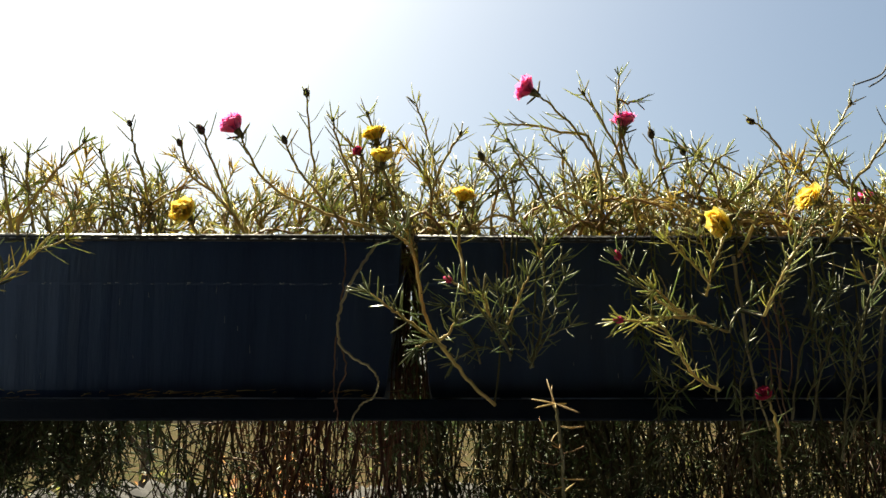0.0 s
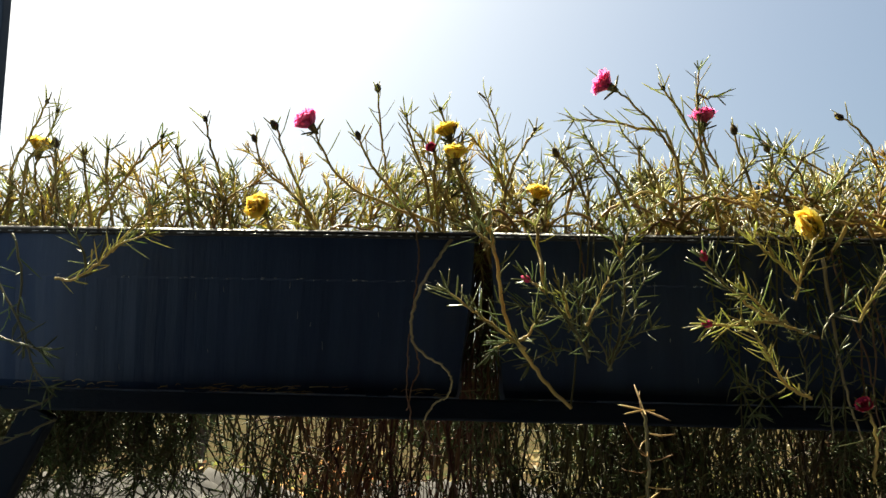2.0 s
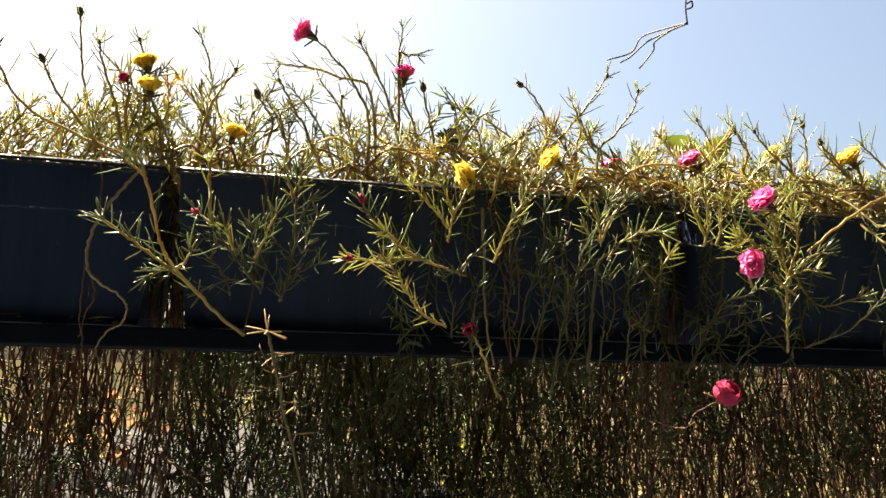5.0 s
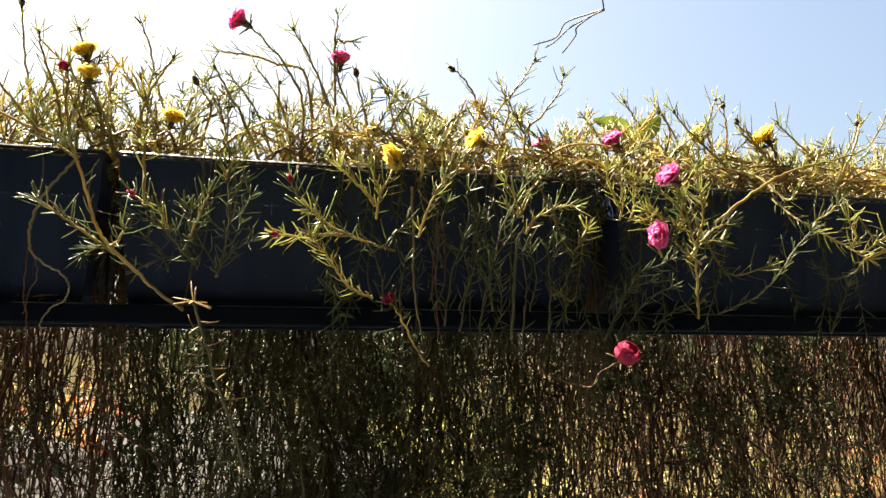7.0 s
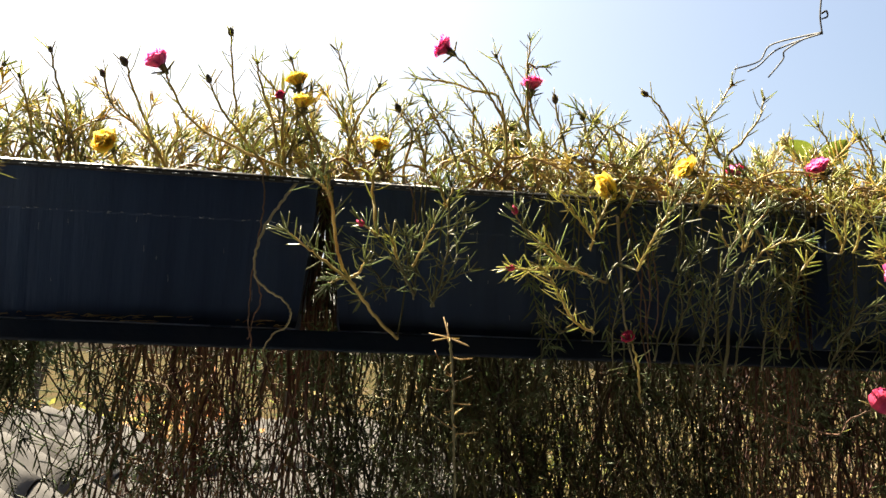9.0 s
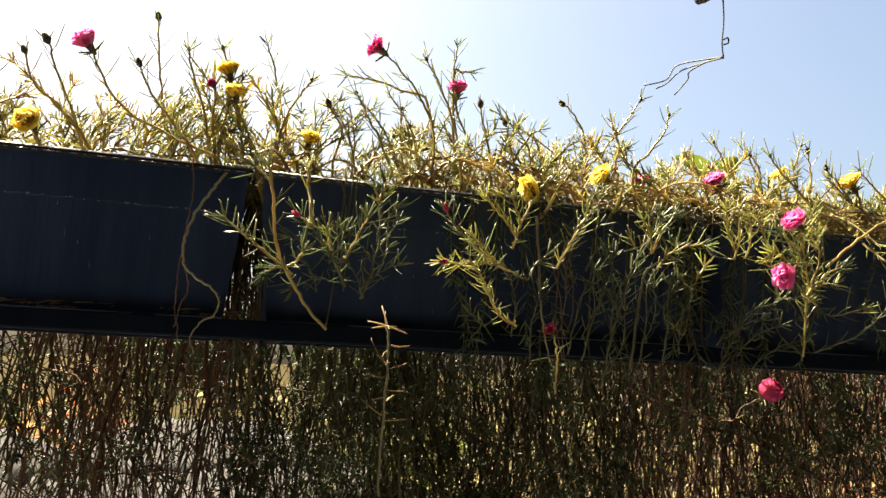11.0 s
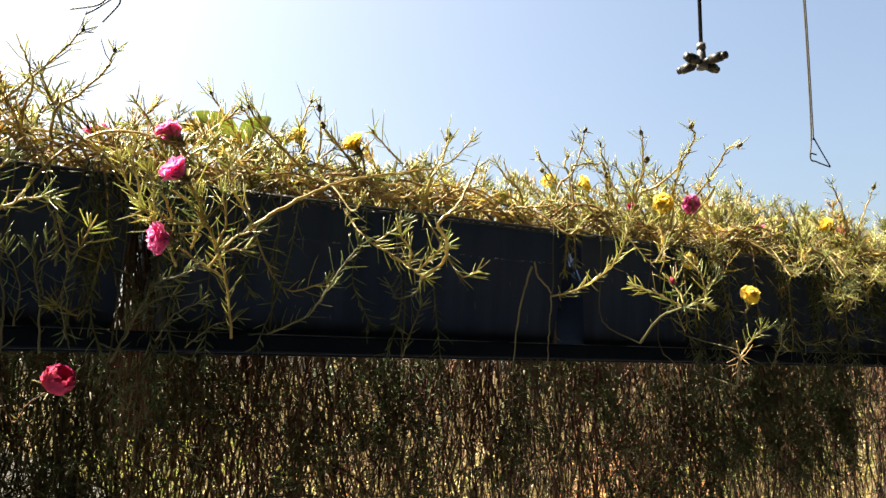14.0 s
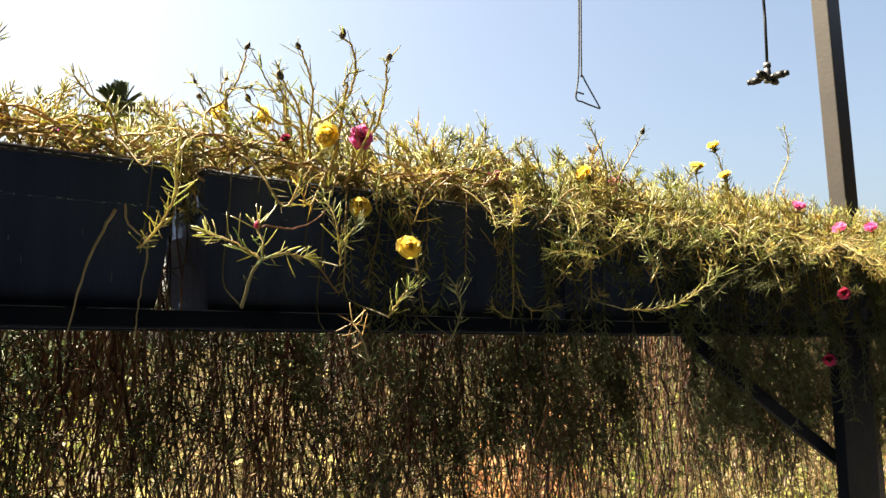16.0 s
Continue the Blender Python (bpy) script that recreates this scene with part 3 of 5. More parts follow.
def trailing(kind, ctrl, rooted=True):
    """A shoot hanging over the front of the box."""
    plant = plant_at(ctrl[0][0])
    x, y, z = ctrl[0]
    if kind == "pinkF":
        ctrl = [(x - 0.012, 0.95, z + 0.06), (x - 0.010, 0.88, z + 0.025)] + ctrl
    elif rooted and z < 1.72:
        # the old bare stem that it grows from
        s = Shape()
        old = [(x + 0.020, 0.94, 1.735), (x + 0.016, 0.897, 1.741), (x + 0.012, 0.893, z + (1.735 - z) * 0.6), (x + 0.006, 0.885, z + (1.735 - z) * 0.2), (x, y, z)]
        s.tube(curve_points(local(old, plant), 4), 0.0008, 0.0011, 5)
        part("runner", s, STEMSHADE, plant, "old thin bare stem")
    pts = curve_points(local(ctrl, plant), 5)
    pts = [p + Vector((R(-1, 1), R(-1, 1), R(-1, 1))) * 0.001 for p in pts]
    stem, leaves = Shape(), Shape()
    if kind == "cane":
        tip, d = leafy(stem, leaves, pts, 0.0020, 0.0011, 0.45, 0.008, 0.019, 0.0, 6, 6, 0.6)
    elif kind in ("frond", "tuft", "redbud"):
        tip, d = leafy(stem, leaves, pts, 0.0016, 0.0010, 0.06, 0.0031, 0.0195, 0.0, 5, 7, 0.60)
    elif kind == "bough":
        tip, d = leafy(stem, leaves, pts, 0.0021, 0.0014, 0.35, 0.013, 0.019, 0.0, 6, 4, 0.6)
    elif kind == "wisp":
        tip, d = leafy(stem, leaves, pts, 0.0011, 0.0008, 0.05, 0.0050, 0.0185, 0.0, 4, 5, 0.62)
    elif kind == "stalk":
        tip, d = leafy(stem, leaves, pts, 0.0021, 0.0014, 0.35, 0.016, 0.019, 0.0, 6, 3, 0.6)
    elif kind == "old":
        tip, d = leafy(stem, leaves, pts, 0.0014, 0.0009, 0.05, 0.011, 0.021, 0.0, 5, 6, 0.5)
    elif kind == "pinkF":
        tip, d = leafy(stem, leaves, pts, 0.0008, 0.0008, 0.7, 0.03, 0.012, 0.0, 5, 3, 0.6)
    elif kind == "star":
        tip, d = leafy(stem, leaves, pts, 0.0015, 0.0013, 0.45, 0.013, 0.020, 0.0, 5, 0, 0.85)
        u = d.orthogonal().normalized()
        w = d.cross(u)
        for k in range(7):
            a, q = 0.90 * k + R(-0.2, 0.2), R(0.9, 2.1)
            leaves.needle(tip, (d * math.cos(q) + (u * math.cos(a) + w * math.sin(a)) * math.sin(q)).normalized(), R(0.017, 0.024), 0.0008)
    else:
        tip, d = leafy(stem, leaves, pts, 0.0016, 0.0010, 0.04, 0.014 if kind == "pinkbud" else 0.0048, 0.0190, 0.0, 5, 6, 0.60)
    # hanging kinds take the materials with shade put into their colour
    stem_mat = {"pinkF": STEMDRY, "old": STEMSHADE, "tip": STEMSHADE, "wisp": STEMSHADE, "stalk": STEMSHADE, "star": STEMSHADE}.get(kind, STEM)
    leaf_mat = {"star": STRAW, "old": LEAFSHADE, "tip": LEAFGREEN, "wisp": LEAFGREEN, "stalk": LEAFSHADE, "frond": LEAF, "cane": LEAF}.get(kind, LEAFGREEN if rnd.random() < 0.6 else LEAF)
    shoot = part("shoot", stem, stem_mat, plant, "stem trailing over the box front")
    part("foliage", leaves, leaf_mat, shoot)
    finish(kind, shoot, tip, d)


def vine(kind, ctrl):
    """A bare dry runner, an old limb or a hanging root."""
    plant = plant_at(ctrl[0][0])
    pts = curve_points(local(ctrl, plant), 7)
    pts = [p + Vector((R(-1, 1), R(-1, 1), R(-1, 1))) * 0.0009 for p in pts]
    name, mat, r0, r1, label = {"vine": ("runner", STEMDRY, 0.0012, 0.0009, "dry bare runner"), "limb": ("runner", LIMB, 0.0020, 0.0008, "old grey-green bare stem"),
                                "root": ("root", ROOT, 0.0010, 0.0007, "thin reddish hanging root")}[kind]
    s = Shape()
    s.tube(pts, r0, r1, 6)
    part(name, s, mat, plant, label)


upright("tip", [(-0.552, 0.958, 1.750), (-0.555, 0.958, 1.814), (-0.539, 0.958, 1.857), (-0.524, 0.958, 1.899)])
upright("tip", [(-0.539, 0.958, 1.814), (-0.518, 0.958, 1.848), (-0.509, 0.958, 1.886)])
upright("yellow", [(-0.520, 0.988, 1.765), (-0.543, 0.988, 1.810), (-0.544, 0.988, 1.846)])
upright("tip", [(-0.439, 0.938, 1.748), (-0.451, 0.938, 1.794), (-0.458, 0.938, 1.827)])
upright("tip", [(-0.414, 0.938, 1.748), (-0.427, 0.938, 1.800), (-0.427, 0.938, 1.831)])
upright("bud", [(-0.473, 0.938, 1.745), (-0.486, 0.938, 1.786), (-0.493, 0.938, 1.837)])
upright("pink", [(-0.027, 0.898, 1.733), (-0.084, 0.898, 1.756), (-0.135, 0.898, 1.783), (-0.163, 0.898, 1.822), (-0.174, 0.898, 1.845)])
upright("pink", [(0.237, 0.918, 1.741), (0.236, 0.918, 1.811), (0.221, 0.918, 1.845), (0.190, 0.918, 1.884), (0.164, 0.918, 1.906)])
upright("pink", [(0.244, 0.998, 1.761), (0.255, 0.998, 1.804), (0.278, 0.998, 1.861), (0.289, 0.998, 1.893)])
upright("tip", [(0.312, 0.988, 1.759), (0.308, 0.988, 1.813), (0.286, 0.988, 1.872), (0.281, 0.988, 1.918), (0.285, 0.988, 1.961)])
upright("tip", [(0.279, 0.918, 1.744), (0.268, 0.918, 1.805), (0.248, 0.918, 1.860), (0.223, 0.918, 1.904)])
upright("tip", [(0.245, 0.978, 1.861), (0.203, 0.978, 1.880), (0.164, 0.978, 1.889), (0.128, 0.978, 1.891)])
upright("tip", [(0.281, 0.988, 1.911), (0.293, 0.988, 1.923), (0.306, 0.988, 1.928)])
upright("bud", [(-0.089, 1.008, 1.766), (-0.102, 1.008, 1.824), (-0.113, 1.008, 1.885), (-0.119, 1.008, 1.941)])
upright("tip", [(0.070, 1.038, 1.774), (0.051, 1.038, 1.843), (0.037, 1.038, 1.898), (0.023, 1.038, 1.941)])
upright("tip", [(0.041, 0.938, 1.748), (0.050, 0.938, 1.809), (0.067, 0.938, 1.844), (0.076, 0.938, 1.860)])
upright("yellow", [(0.002, 0.938, 1.745), (-0.005, 0.938, 1.789), (-0.018, 0.938, 1.823), (-0.022, 0.938, 1.851)])
upright("yellow", [(0.016, 0.918, 1.740), (0.005, 0.918, 1.776), (-0.007, 0.918, 1.796), (-0.012, 0.918, 1.815)])
upright("bud", [(-0.280, 0.938, 1.744), (-0.289, 0.938, 1.794), (-0.304, 0.938, 1.836), (-0.315, 0.938, 1.871)])
upright("tip", [(-0.409, 0.898, 1.733), (-0.389, 0.898, 1.774), (-0.368, 0.898, 1.807), (-0.347, 0.898, 1.833)])
upright("tip", [(-0.319, 0.938, 1.744), (-0.330, 0.938, 1.794), (-0.345, 0.938, 1.834)])
upright("bud", [(-0.169, 0.918, 1.739), (-0.199, 0.918, 1.775), (-0.234, 0.918, 1.805), (-0.246, 0.918, 1.837)])
upright("bud", [(-0.180, 0.938, 1.744), (-0.200, 0.938, 1.795), (-0.219, 0.938, 1.836), (-0.227, 0.938, 1.862)])
upright("bud", [(-0.052, 0.898, 1.735), (-0.085, 0.898, 1.777), (-0.111, 0.898, 1.809), (-0.121, 0.898, 1.835)])
upright("tip", [(-0.036, 0.918, 1.740), (-0.046, 0.918, 1.789), (-0.064, 0.918, 1.837), (-0.072, 0.918, 1.868)])
upright("tip", [(-0.027, 0.938, 1.745), (-0.022, 0.938, 1.817), (-0.025, 0.938, 1.859), (-0.032, 0.938, 1.885)])
upright("bud", [(0.114, 0.958, 1.751), (0.123, 0.958, 1.803), (0.114, 0.958, 1.824), (0.104, 0.958, 1.838)])
upright("tip", [(0.182, 0.898, 1.736), (0.161, 0.898, 1.784), (0.146, 0.898, 1.810), (0.130, 0.898, 1.837)])
upright("tip", [(0.209, 0.988, 1.813), (0.208, 0.988, 1.842), (0.207, 0.988, 1.857)])
upright("bud", [(0.320, 0.938, 1.798), (0.312, 0.938, 1.829), (0.306, 0.938, 1.860)])
upright("bud", [(0.379, 0.958, 1.762), (0.361, 0.958, 1.804), (0.351, 0.958, 1.846)])
upright("tip", [(0.333, 0.918, 1.745), (0.353, 0.918, 1.792), (0.370, 0.918, 1.819), (0.383, 0.918, 1.830)])
upright("bud", [(0.484, 0.978, 1.805), (0.485, 0.978, 1.836), (0.471, 0.978, 1.875), (0.449, 0.978, 1.895)])
upright("tip", [(0.473, 0.958, 1.783), (0.500, 0.958, 1.824), (0.532, 0.958, 1.866), (0.562, 0.958, 1.913)])
upright("tip", [(0.539, 0.938, 1.791), (0.563, 0.938, 1.823), (0.588, 0.938, 1.857), (0.599, 0.938, 1.886)])
upright("tip", [(0.508, 0.938, 1.784), (0.516, 0.938, 1.826), (0.505, 0.938, 1.864)])
upright("bud", [(0.439, 0.988, 1.788), (0.443, 0.988, 1.819), (0.382, 0.988, 1.854)])
upright("tip", [(0.778, 1.020, 1.816), (0.754, 1.020, 1.857), (0.734, 1.020, 1.884)])
upright("tip", [(0.771, 0.970, 1.777), (0.781, 0.970, 1.828), (0.767, 0.970, 1.855)])
upright("tip", [(0.861, 0.970, 1.776), (0.846, 0.970, 1.833), (0.860, 0.970, 1.883)])
upright("bud", [(0.920, 0.920, 1.761), (0.887, 0.920, 1.807), (0.862, 0.920, 1.831)])
upright("tip", [(0.840, 0.920, 1.763), (0.782, 0.920, 1.814), (0.761, 0.920, 1.840)])
upright("yellow", [(0.881, 1.020, 1.788), (0.873, 1.020, 1.815), (0.866, 1.020, 1.840)])
upright("pink", [(0.679, 0.920, 1.759), (0.671, 0.920, 1.774), (0.668, 0.920, 1.785)])
upright("yellow", [(0.478, 0.858, 1.742), (0.470, 0.858, 1.749), (0.455, 0.858, 1.756)])
upright("yellow", [(0.375, 0.838, 1.724), (0.361, 0.838, 1.729), (0.350, 0.838, 1.733)])
upright("pinkbud", [(-0.037, 0.918, 1.789), (-0.036, 0.918, 1.810), (-0.038, 0.918, 1.827)])
upright("yellow", [(0.067, 0.938, 1.749), (0.076, 0.938, 1.762), (0.079, 0.938, 1.776)])
upright("yellow", [(-0.216, 0.898, 1.734), (-0.220, 0.898, 1.740), (-0.222, 0.898, 1.746)])
upright("tip", [(0.831, 1.020, 1.801), (0.812, 1.020, 1.852), (0.785, 1.020, 1.887)])
upright("bud", [(0.876, 0.970, 1.794), (0.878, 0.970, 1.839), (0.874, 0.970, 1.875)])
upright("tip", [(0.849, 0.970, 1.781), (0.853, 0.970, 1.817), (0.846, 0.970, 1.842)])
upright("tip", [(1.020, 0.940, 1.774), (0.979, 0.940, 1.816), (0.945, 0.940, 1.845)])
upright("bud", [(1.008, 0.880, 1.779), (1.023, 0.880, 1.806), (1.034, 0.880, 1.832)])
upright("tip", [(1.190, 0.920, 1.779), (1.163, 0.920, 1.804), (1.146, 0.920, 1.823)])
upright("yellow", [(0.924, 0.920, 1.784), (0.917, 0.920, 1.800), (0.914, 0.920, 1.809)])
upright("tip", [(0.999, 0.870, 1.763), (1.017, 0.870, 1.795), (1.030, 0.870, 1.831)])
upright("tip", [(1.842, 1.020, 1.802), (1.842, 1.020, 1.844), (1.838, 1.020, 1.895)])
upright("tip", [(1.682, 0.970, 1.774), (1.667, 0.970, 1.818), (1.659, 0.970, 1.847)])
upright("bud", [(2.054, 0.900, 1.807), (2.086, 0.900, 1.856), (2.121, 0.900, 1.908)])
upright("tip", [(2.045, 0.920, 1.810), (2.033, 0.920, 1.862), (2.004, 0.920, 1.906)])
upright("yellow", [(2.075, 0.940, 1.818), (2.022, 0.940, 1.811), (2.015, 0.940, 1.819)])
upright("pink", [(2.134, 0.980, 1.798), (2.131, 0.980, 1.810), (2.128, 0.980, 1.820)])
upright("yellow", [(1.904, 0.980, 1.793), (1.903, 0.980, 1.805), (1.902, 0.980, 1.815)])
upright("yellow", [(2.340, 0.940, 1.827), (2.339, 0.940, 1.851), (2.337, 0.940, 1.872)])
upright("yellow", [(2.447, 0.940, 1.827), (2.445, 0.940, 1.851), (2.440, 0.940, 1.868)])
upright("yellow", [(2.673, 1.100, 1.907), (2.654, 1.100, 1.963), (2.634, 1.100, 1.997)])
upright("tip", [(2.753, 1.020, 1.873), (2.827, 1.020, 1.985), (2.821, 1.020, 2.056)])
upright("pink", [(2.670, 0.920, 1.789), (2.676, 0.920, 1.803), (2.678, 0.920, 1.820)])
upright("pink", [(2.859, 0.900, 1.755), (2.847, 0.900, 1.768), (2.836, 0.900, 1.781)])
upright("pink", [(3.026, 0.900, 1.753), (3.000, 0.900, 1.773), (2.988, 0.900, 1.797)])
upright("pink", [(1.813, 0.960, 1.759), (1.811, 0.960, 1.773), (1.811, 0.960, 1.784)])
upright("pink", [(1.155, 1.020, 1.752), (1.153, 1.020, 1.761), (1.151, 1.020, 1.769)])
upright("pink", [(0.613, 1.010, 1.764), (0.605, 1.010, 1.778), (0.596, 1.010, 1.795)])
upright("pink", [(0.695, 0.940, 1.761), (0.687, 0.940, 1.774), (0.681, 0.940, 1.789)])
upright("bud", [(1.320, 0.990, 1.815), (1.349, 0.987, 1.851), (1.365, 0.984, 1.883), (1.373, 0.981, 1.916), (1.373, 0.978, 1.931)])
upright("tip", [(1.348, 0.985, 1.850), (1.357, 0.980, 1.866), (1.380, 0.975, 1.872)])
upright("bud", [(1.454, 0.940, 1.807), (1.452, 0.924, 1.842), (1.443, 0.908, 1.870), (1.426, 0.892, 1.892), (1.410, 0.876, 1.904)])
upright("curl", [(1.458, 0.940, 1.808), (1.474, 0.905, 1.830), (1.482, 0.870, 1.853), (1.473, 0.835, 1.874), (1.450, 0.800, 1.887), (1.439, 0.795, 1.893), (1.428, 0.790, 1.894)])
upright("tip", [(1.467, 0.850, 1.843), (1.460, 0.845, 1.853), (1.465, 0.840, 1.869)])
upright("bud", [(1.524, 0.930, 1.791), (1.525, 0.878, 1.805), (1.510, 0.826, 1.829), (1.491, 0.785, 1.850), (1.474, 0.754, 1.860), (1.458, 0.724, 1.853)])
upright("tip", [(1.480, 0.800, 1.794), (1.472, 0.795, 1.805), (1.465, 0.790, 1.812)])
upright("tip", [(1.449, 1.000, 1.850), (1.438, 1.017, 1.877), (1.428, 1.033, 1.908), (1.418, 1.050, 1.940)])
upright("tip", [(1.442, 0.990, 1.835), (1.440, 0.993, 1.880), (1.429, 0.997, 1.902), (1.433, 1.000, 1.920)])
upright("tip", [(1.441, 1.000, 1.873), (1.430, 1.010, 1.886), (1.420, 1.020, 1.891)])
upright("bud", [(1.439, 0.930, 1.816), (1.404, 0.875, 1.830), (1.363, 0.820, 1.836)])
upright("bud", [(1.442, 0.940, 1.806), (1.403, 0.927, 1.813), (1.376, 0.913, 1.819), (1.350, 0.900, 1.827)])
upright("tip", [(1.413, 0.950, 1.800), (1.387, 0.935, 1.800), (1.366, 0.920, 1.803)])
upright("tip", [(1.505, 0.900, 1.801), (1.484, 0.880, 1.817), (1.466, 0.860, 1.827)])
upright("tip", [(1.369, 1.020, 1.805), (1.350, 1.027, 1.839), (1.334, 1.033, 1.870), (1.321, 1.040, 1.885)])
upright("bud", [(1.341, 1.020, 1.828), (1.333, 1.030, 1.844), (1.328, 1.040, 1.866)])
upright("tip", [(1.355, 1.000, 1.847), (1.345, 1.000, 1.867), (1.352, 1.000, 1.885)])
upright("tip", [(1.274, 1.040, 1.810), (1.261, 1.040, 1.830), (1.260, 1.040, 1.844)])
upright("tip", [(1.517, 0.880, 1.806), (1.499, 0.870, 1.814), (1.486, 0.860, 1.820)])
upright("yellow", [(1.382, 1.080, 1.834), (1.380, 1.080, 1.851), (1.379, 1.080, 1.860)])
upright("yellow", [(1.404, 1.050, 1.821), (1.411, 1.050, 1.839), (1.418, 1.050, 1.851)])
upright("yellow", [(1.481, 0.900, 1.787), (1.473, 0.890, 1.792), (1.465, 0.880, 1.792)])
upright("pink", [(1.514, 0.880, 1.782), (1.504, 0.870, 1.787), (1.496, 0.861, 1.791)])
upright("pinkbud", [(1.426, 0.920, 1.766), (1.416, 0.910, 1.775), (1.404, 0.900, 1.780)])

trailing("bough", [(0.108, 0.875, 1.545), (0.086, 0.845, 1.561), (0.066, 0.810, 1.581), (0.049, 0.770, 1.598), (0.040, 0.750, 1.613), (0.034, 0.735, 1.636), (0.028, 0.710, 1.665), (0.022, 0.700, 1.685)])
trailing("tuft", [(0.028, 0.710, 1.668), (0.020, 0.705, 1.676), (0.010, 0.700, 1.681)], False)
trailing("tuft", [(0.056, 0.754, 1.591), (0.034, 0.751, 1.606), (0.014, 0.748, 1.620), (-0.003, 0.745, 1.632), (-0.013, 0.742, 1.639)], False)
trailing("tuft", [(0.050, 0.756, 1.599), (0.058, 0.750, 1.603), (0.064, 0.745, 1.613)], False)
trailing("tuft", [(0.047, 0.756, 1.599), (0.037, 0.753, 1.595), (0.028, 0.750, 1.590)], False)
trailing("bough", [(0.078, 0.790, 1.645), (0.073, 0.790, 1.666), (0.070, 0.800, 1.690), (0.069, 0.800, 1.712)], False)
trailing("tip", [(0.122, 0.840, 1.592), (0.106, 0.804, 1.609), (0.090, 0.787, 1.628), (0.077, 0.790, 1.644)])
trailing("redbud", [(0.077, 0.790, 1.645), (0.069, 0.795, 1.653), (0.060, 0.800, 1.659)], False)
trailing("tuft", [(0.098, 0.787, 1.623), (0.094, 0.784, 1.633), (0.091, 0.780, 1.642)], False)
trailing("tuft", [(0.117, 0.820, 1.619), (0.124, 0.813, 1.635), (0.130, 0.807, 1.650), (0.136, 0.800, 1.663)])
trailing("tip", [(0.144, 0.860, 1.581), (0.152, 0.848, 1.613), (0.156, 0.836, 1.641), (0.156, 0.828, 1.668), (0.154, 0.824, 1.693), (0.155, 0.820, 1.711)])
trailing("frond", [(0.151, 0.824, 1.685), (0.156, 0.827, 1.702), (0.164, 0.830, 1.720)], False)
trailing("frond", [(0.152, 0.824, 1.686), (0.147, 0.822, 1.700), (0.141, 0.820, 1.714)], False)
trailing("tip", [(0.155, 0.825, 1.659), (0.162, 0.818, 1.667), (0.169, 0.810, 1.681)], False)
trailing("redbud", [(0.345, 0.852, 1.616), (0.313, 0.826, 1.621), (0.285, 0.800, 1.625), (0.263, 0.788, 1.633), (0.243, 0.775, 1.645), (0.228, 0.780, 1.662), (0.219, 0.786, 1.678)])
trailing("frond", [(0.272, 0.760, 1.621), (0.254, 0.750, 1.630), (0.239, 0.740, 1.641)], False)
trailing("redbud", [(0.286, 0.780, 1.622), (0.250, 0.764, 1.619), (0.225, 0.749, 1.614), (0.206, 0.733, 1.613)], False)
trailing("tuft", [(0.312, 0.800, 1.556), (0.287, 0.785, 1.565), (0.271, 0.770, 1.580), (0.257, 0.758, 1.597), (0.242, 0.745, 1.612)])
trailing("frond", [(0.321, 0.840, 1.651), (0.320, 0.825, 1.667), (0.328, 0.821, 1.691), (0.342, 0.830, 1.716)])
trailing("tuft", [(0.316, 0.820, 1.662), (0.303, 0.818, 1.680), (0.286, 0.817, 1.694), (0.275, 0.815, 1.704)], False)
trailing("frond", [(0.322, 0.820, 1.672), (0.316, 0.815, 1.690), (0.306, 0.810, 1.707)], False)
trailing("frond", [(0.364, 0.810, 1.627), (0.368, 0.792, 1.646), (0.374, 0.775, 1.667), (0.386, 0.778, 1.689), (0.394, 0.780, 1.708)])
trailing("tuft", [(0.381, 0.785, 1.675), (0.397, 0.782, 1.696), (0.409, 0.780, 1.712)], False)
vine("root", [(0.398, 0.860, 1.669), (0.396, 0.853, 1.633), (0.395, 0.847, 1.603), (0.386, 0.840, 1.558)])
vine("root", [(0.405, 0.860, 1.657), (0.405, 0.853, 1.627), (0.405, 0.847, 1.586), (0.394, 0.840, 1.556)])
trailing("pinkbud", [(0.389, 0.860, 1.482), (0.362, 0.800, 1.501), (0.345, 0.760, 1.517), (0.331, 0.734, 1.533), (0.319, 0.718, 1.546)], False)
trailing("star", [(0.186, 0.900, 1.355), (0.168, 0.820, 1.420), (0.155, 0.752, 1.466), (0.146, 0.704, 1.505), (0.140, 0.678, 1.529), (0.137, 0.669, 1.541)], False)
vine("limb", [(0.025, 0.930, 1.745), (0.003, 0.917, 1.740), (-0.016, 0.905, 1.720), (-0.032, 0.892, 1.692), (-0.045, 0.879, 1.665), (-0.053, 0.876, 1.635), (-0.053, 0.877, 1.611), (-0.040, 0.878, 1.594), (-0.020, 0.879, 1.582), (-0.011, 0.880, 1.568), (-0.015, 0.882, 1.553), (-0.028, 0.883, 1.545), (-0.038, 0.884, 1.526), (-0.033, 0.885, 1.509)])
vine("root", [(-0.055, 0.900, 1.732), (-0.050, 0.896, 1.699), (-0.052, 0.893, 1.661), (-0.056, 0.889, 1.624), (-0.057, 0.885, 1.589), (-0.057, 0.885, 1.560), (-0.052, 0.885, 1.531), (-0.051, 0.885, 1.498), (-0.054, 0.885, 1.453)])
vine("root", [(-0.054, 0.885, 1.612), (-0.045, 0.885, 1.583), (-0.052, 0.885, 1.560), (-0.056, 0.885, 1.537)])
vine("root", [(0.116, 0.900, 1.729), (0.123, 0.896, 1.709), (0.125, 0.892, 1.686), (0.129, 0.888, 1.661)])
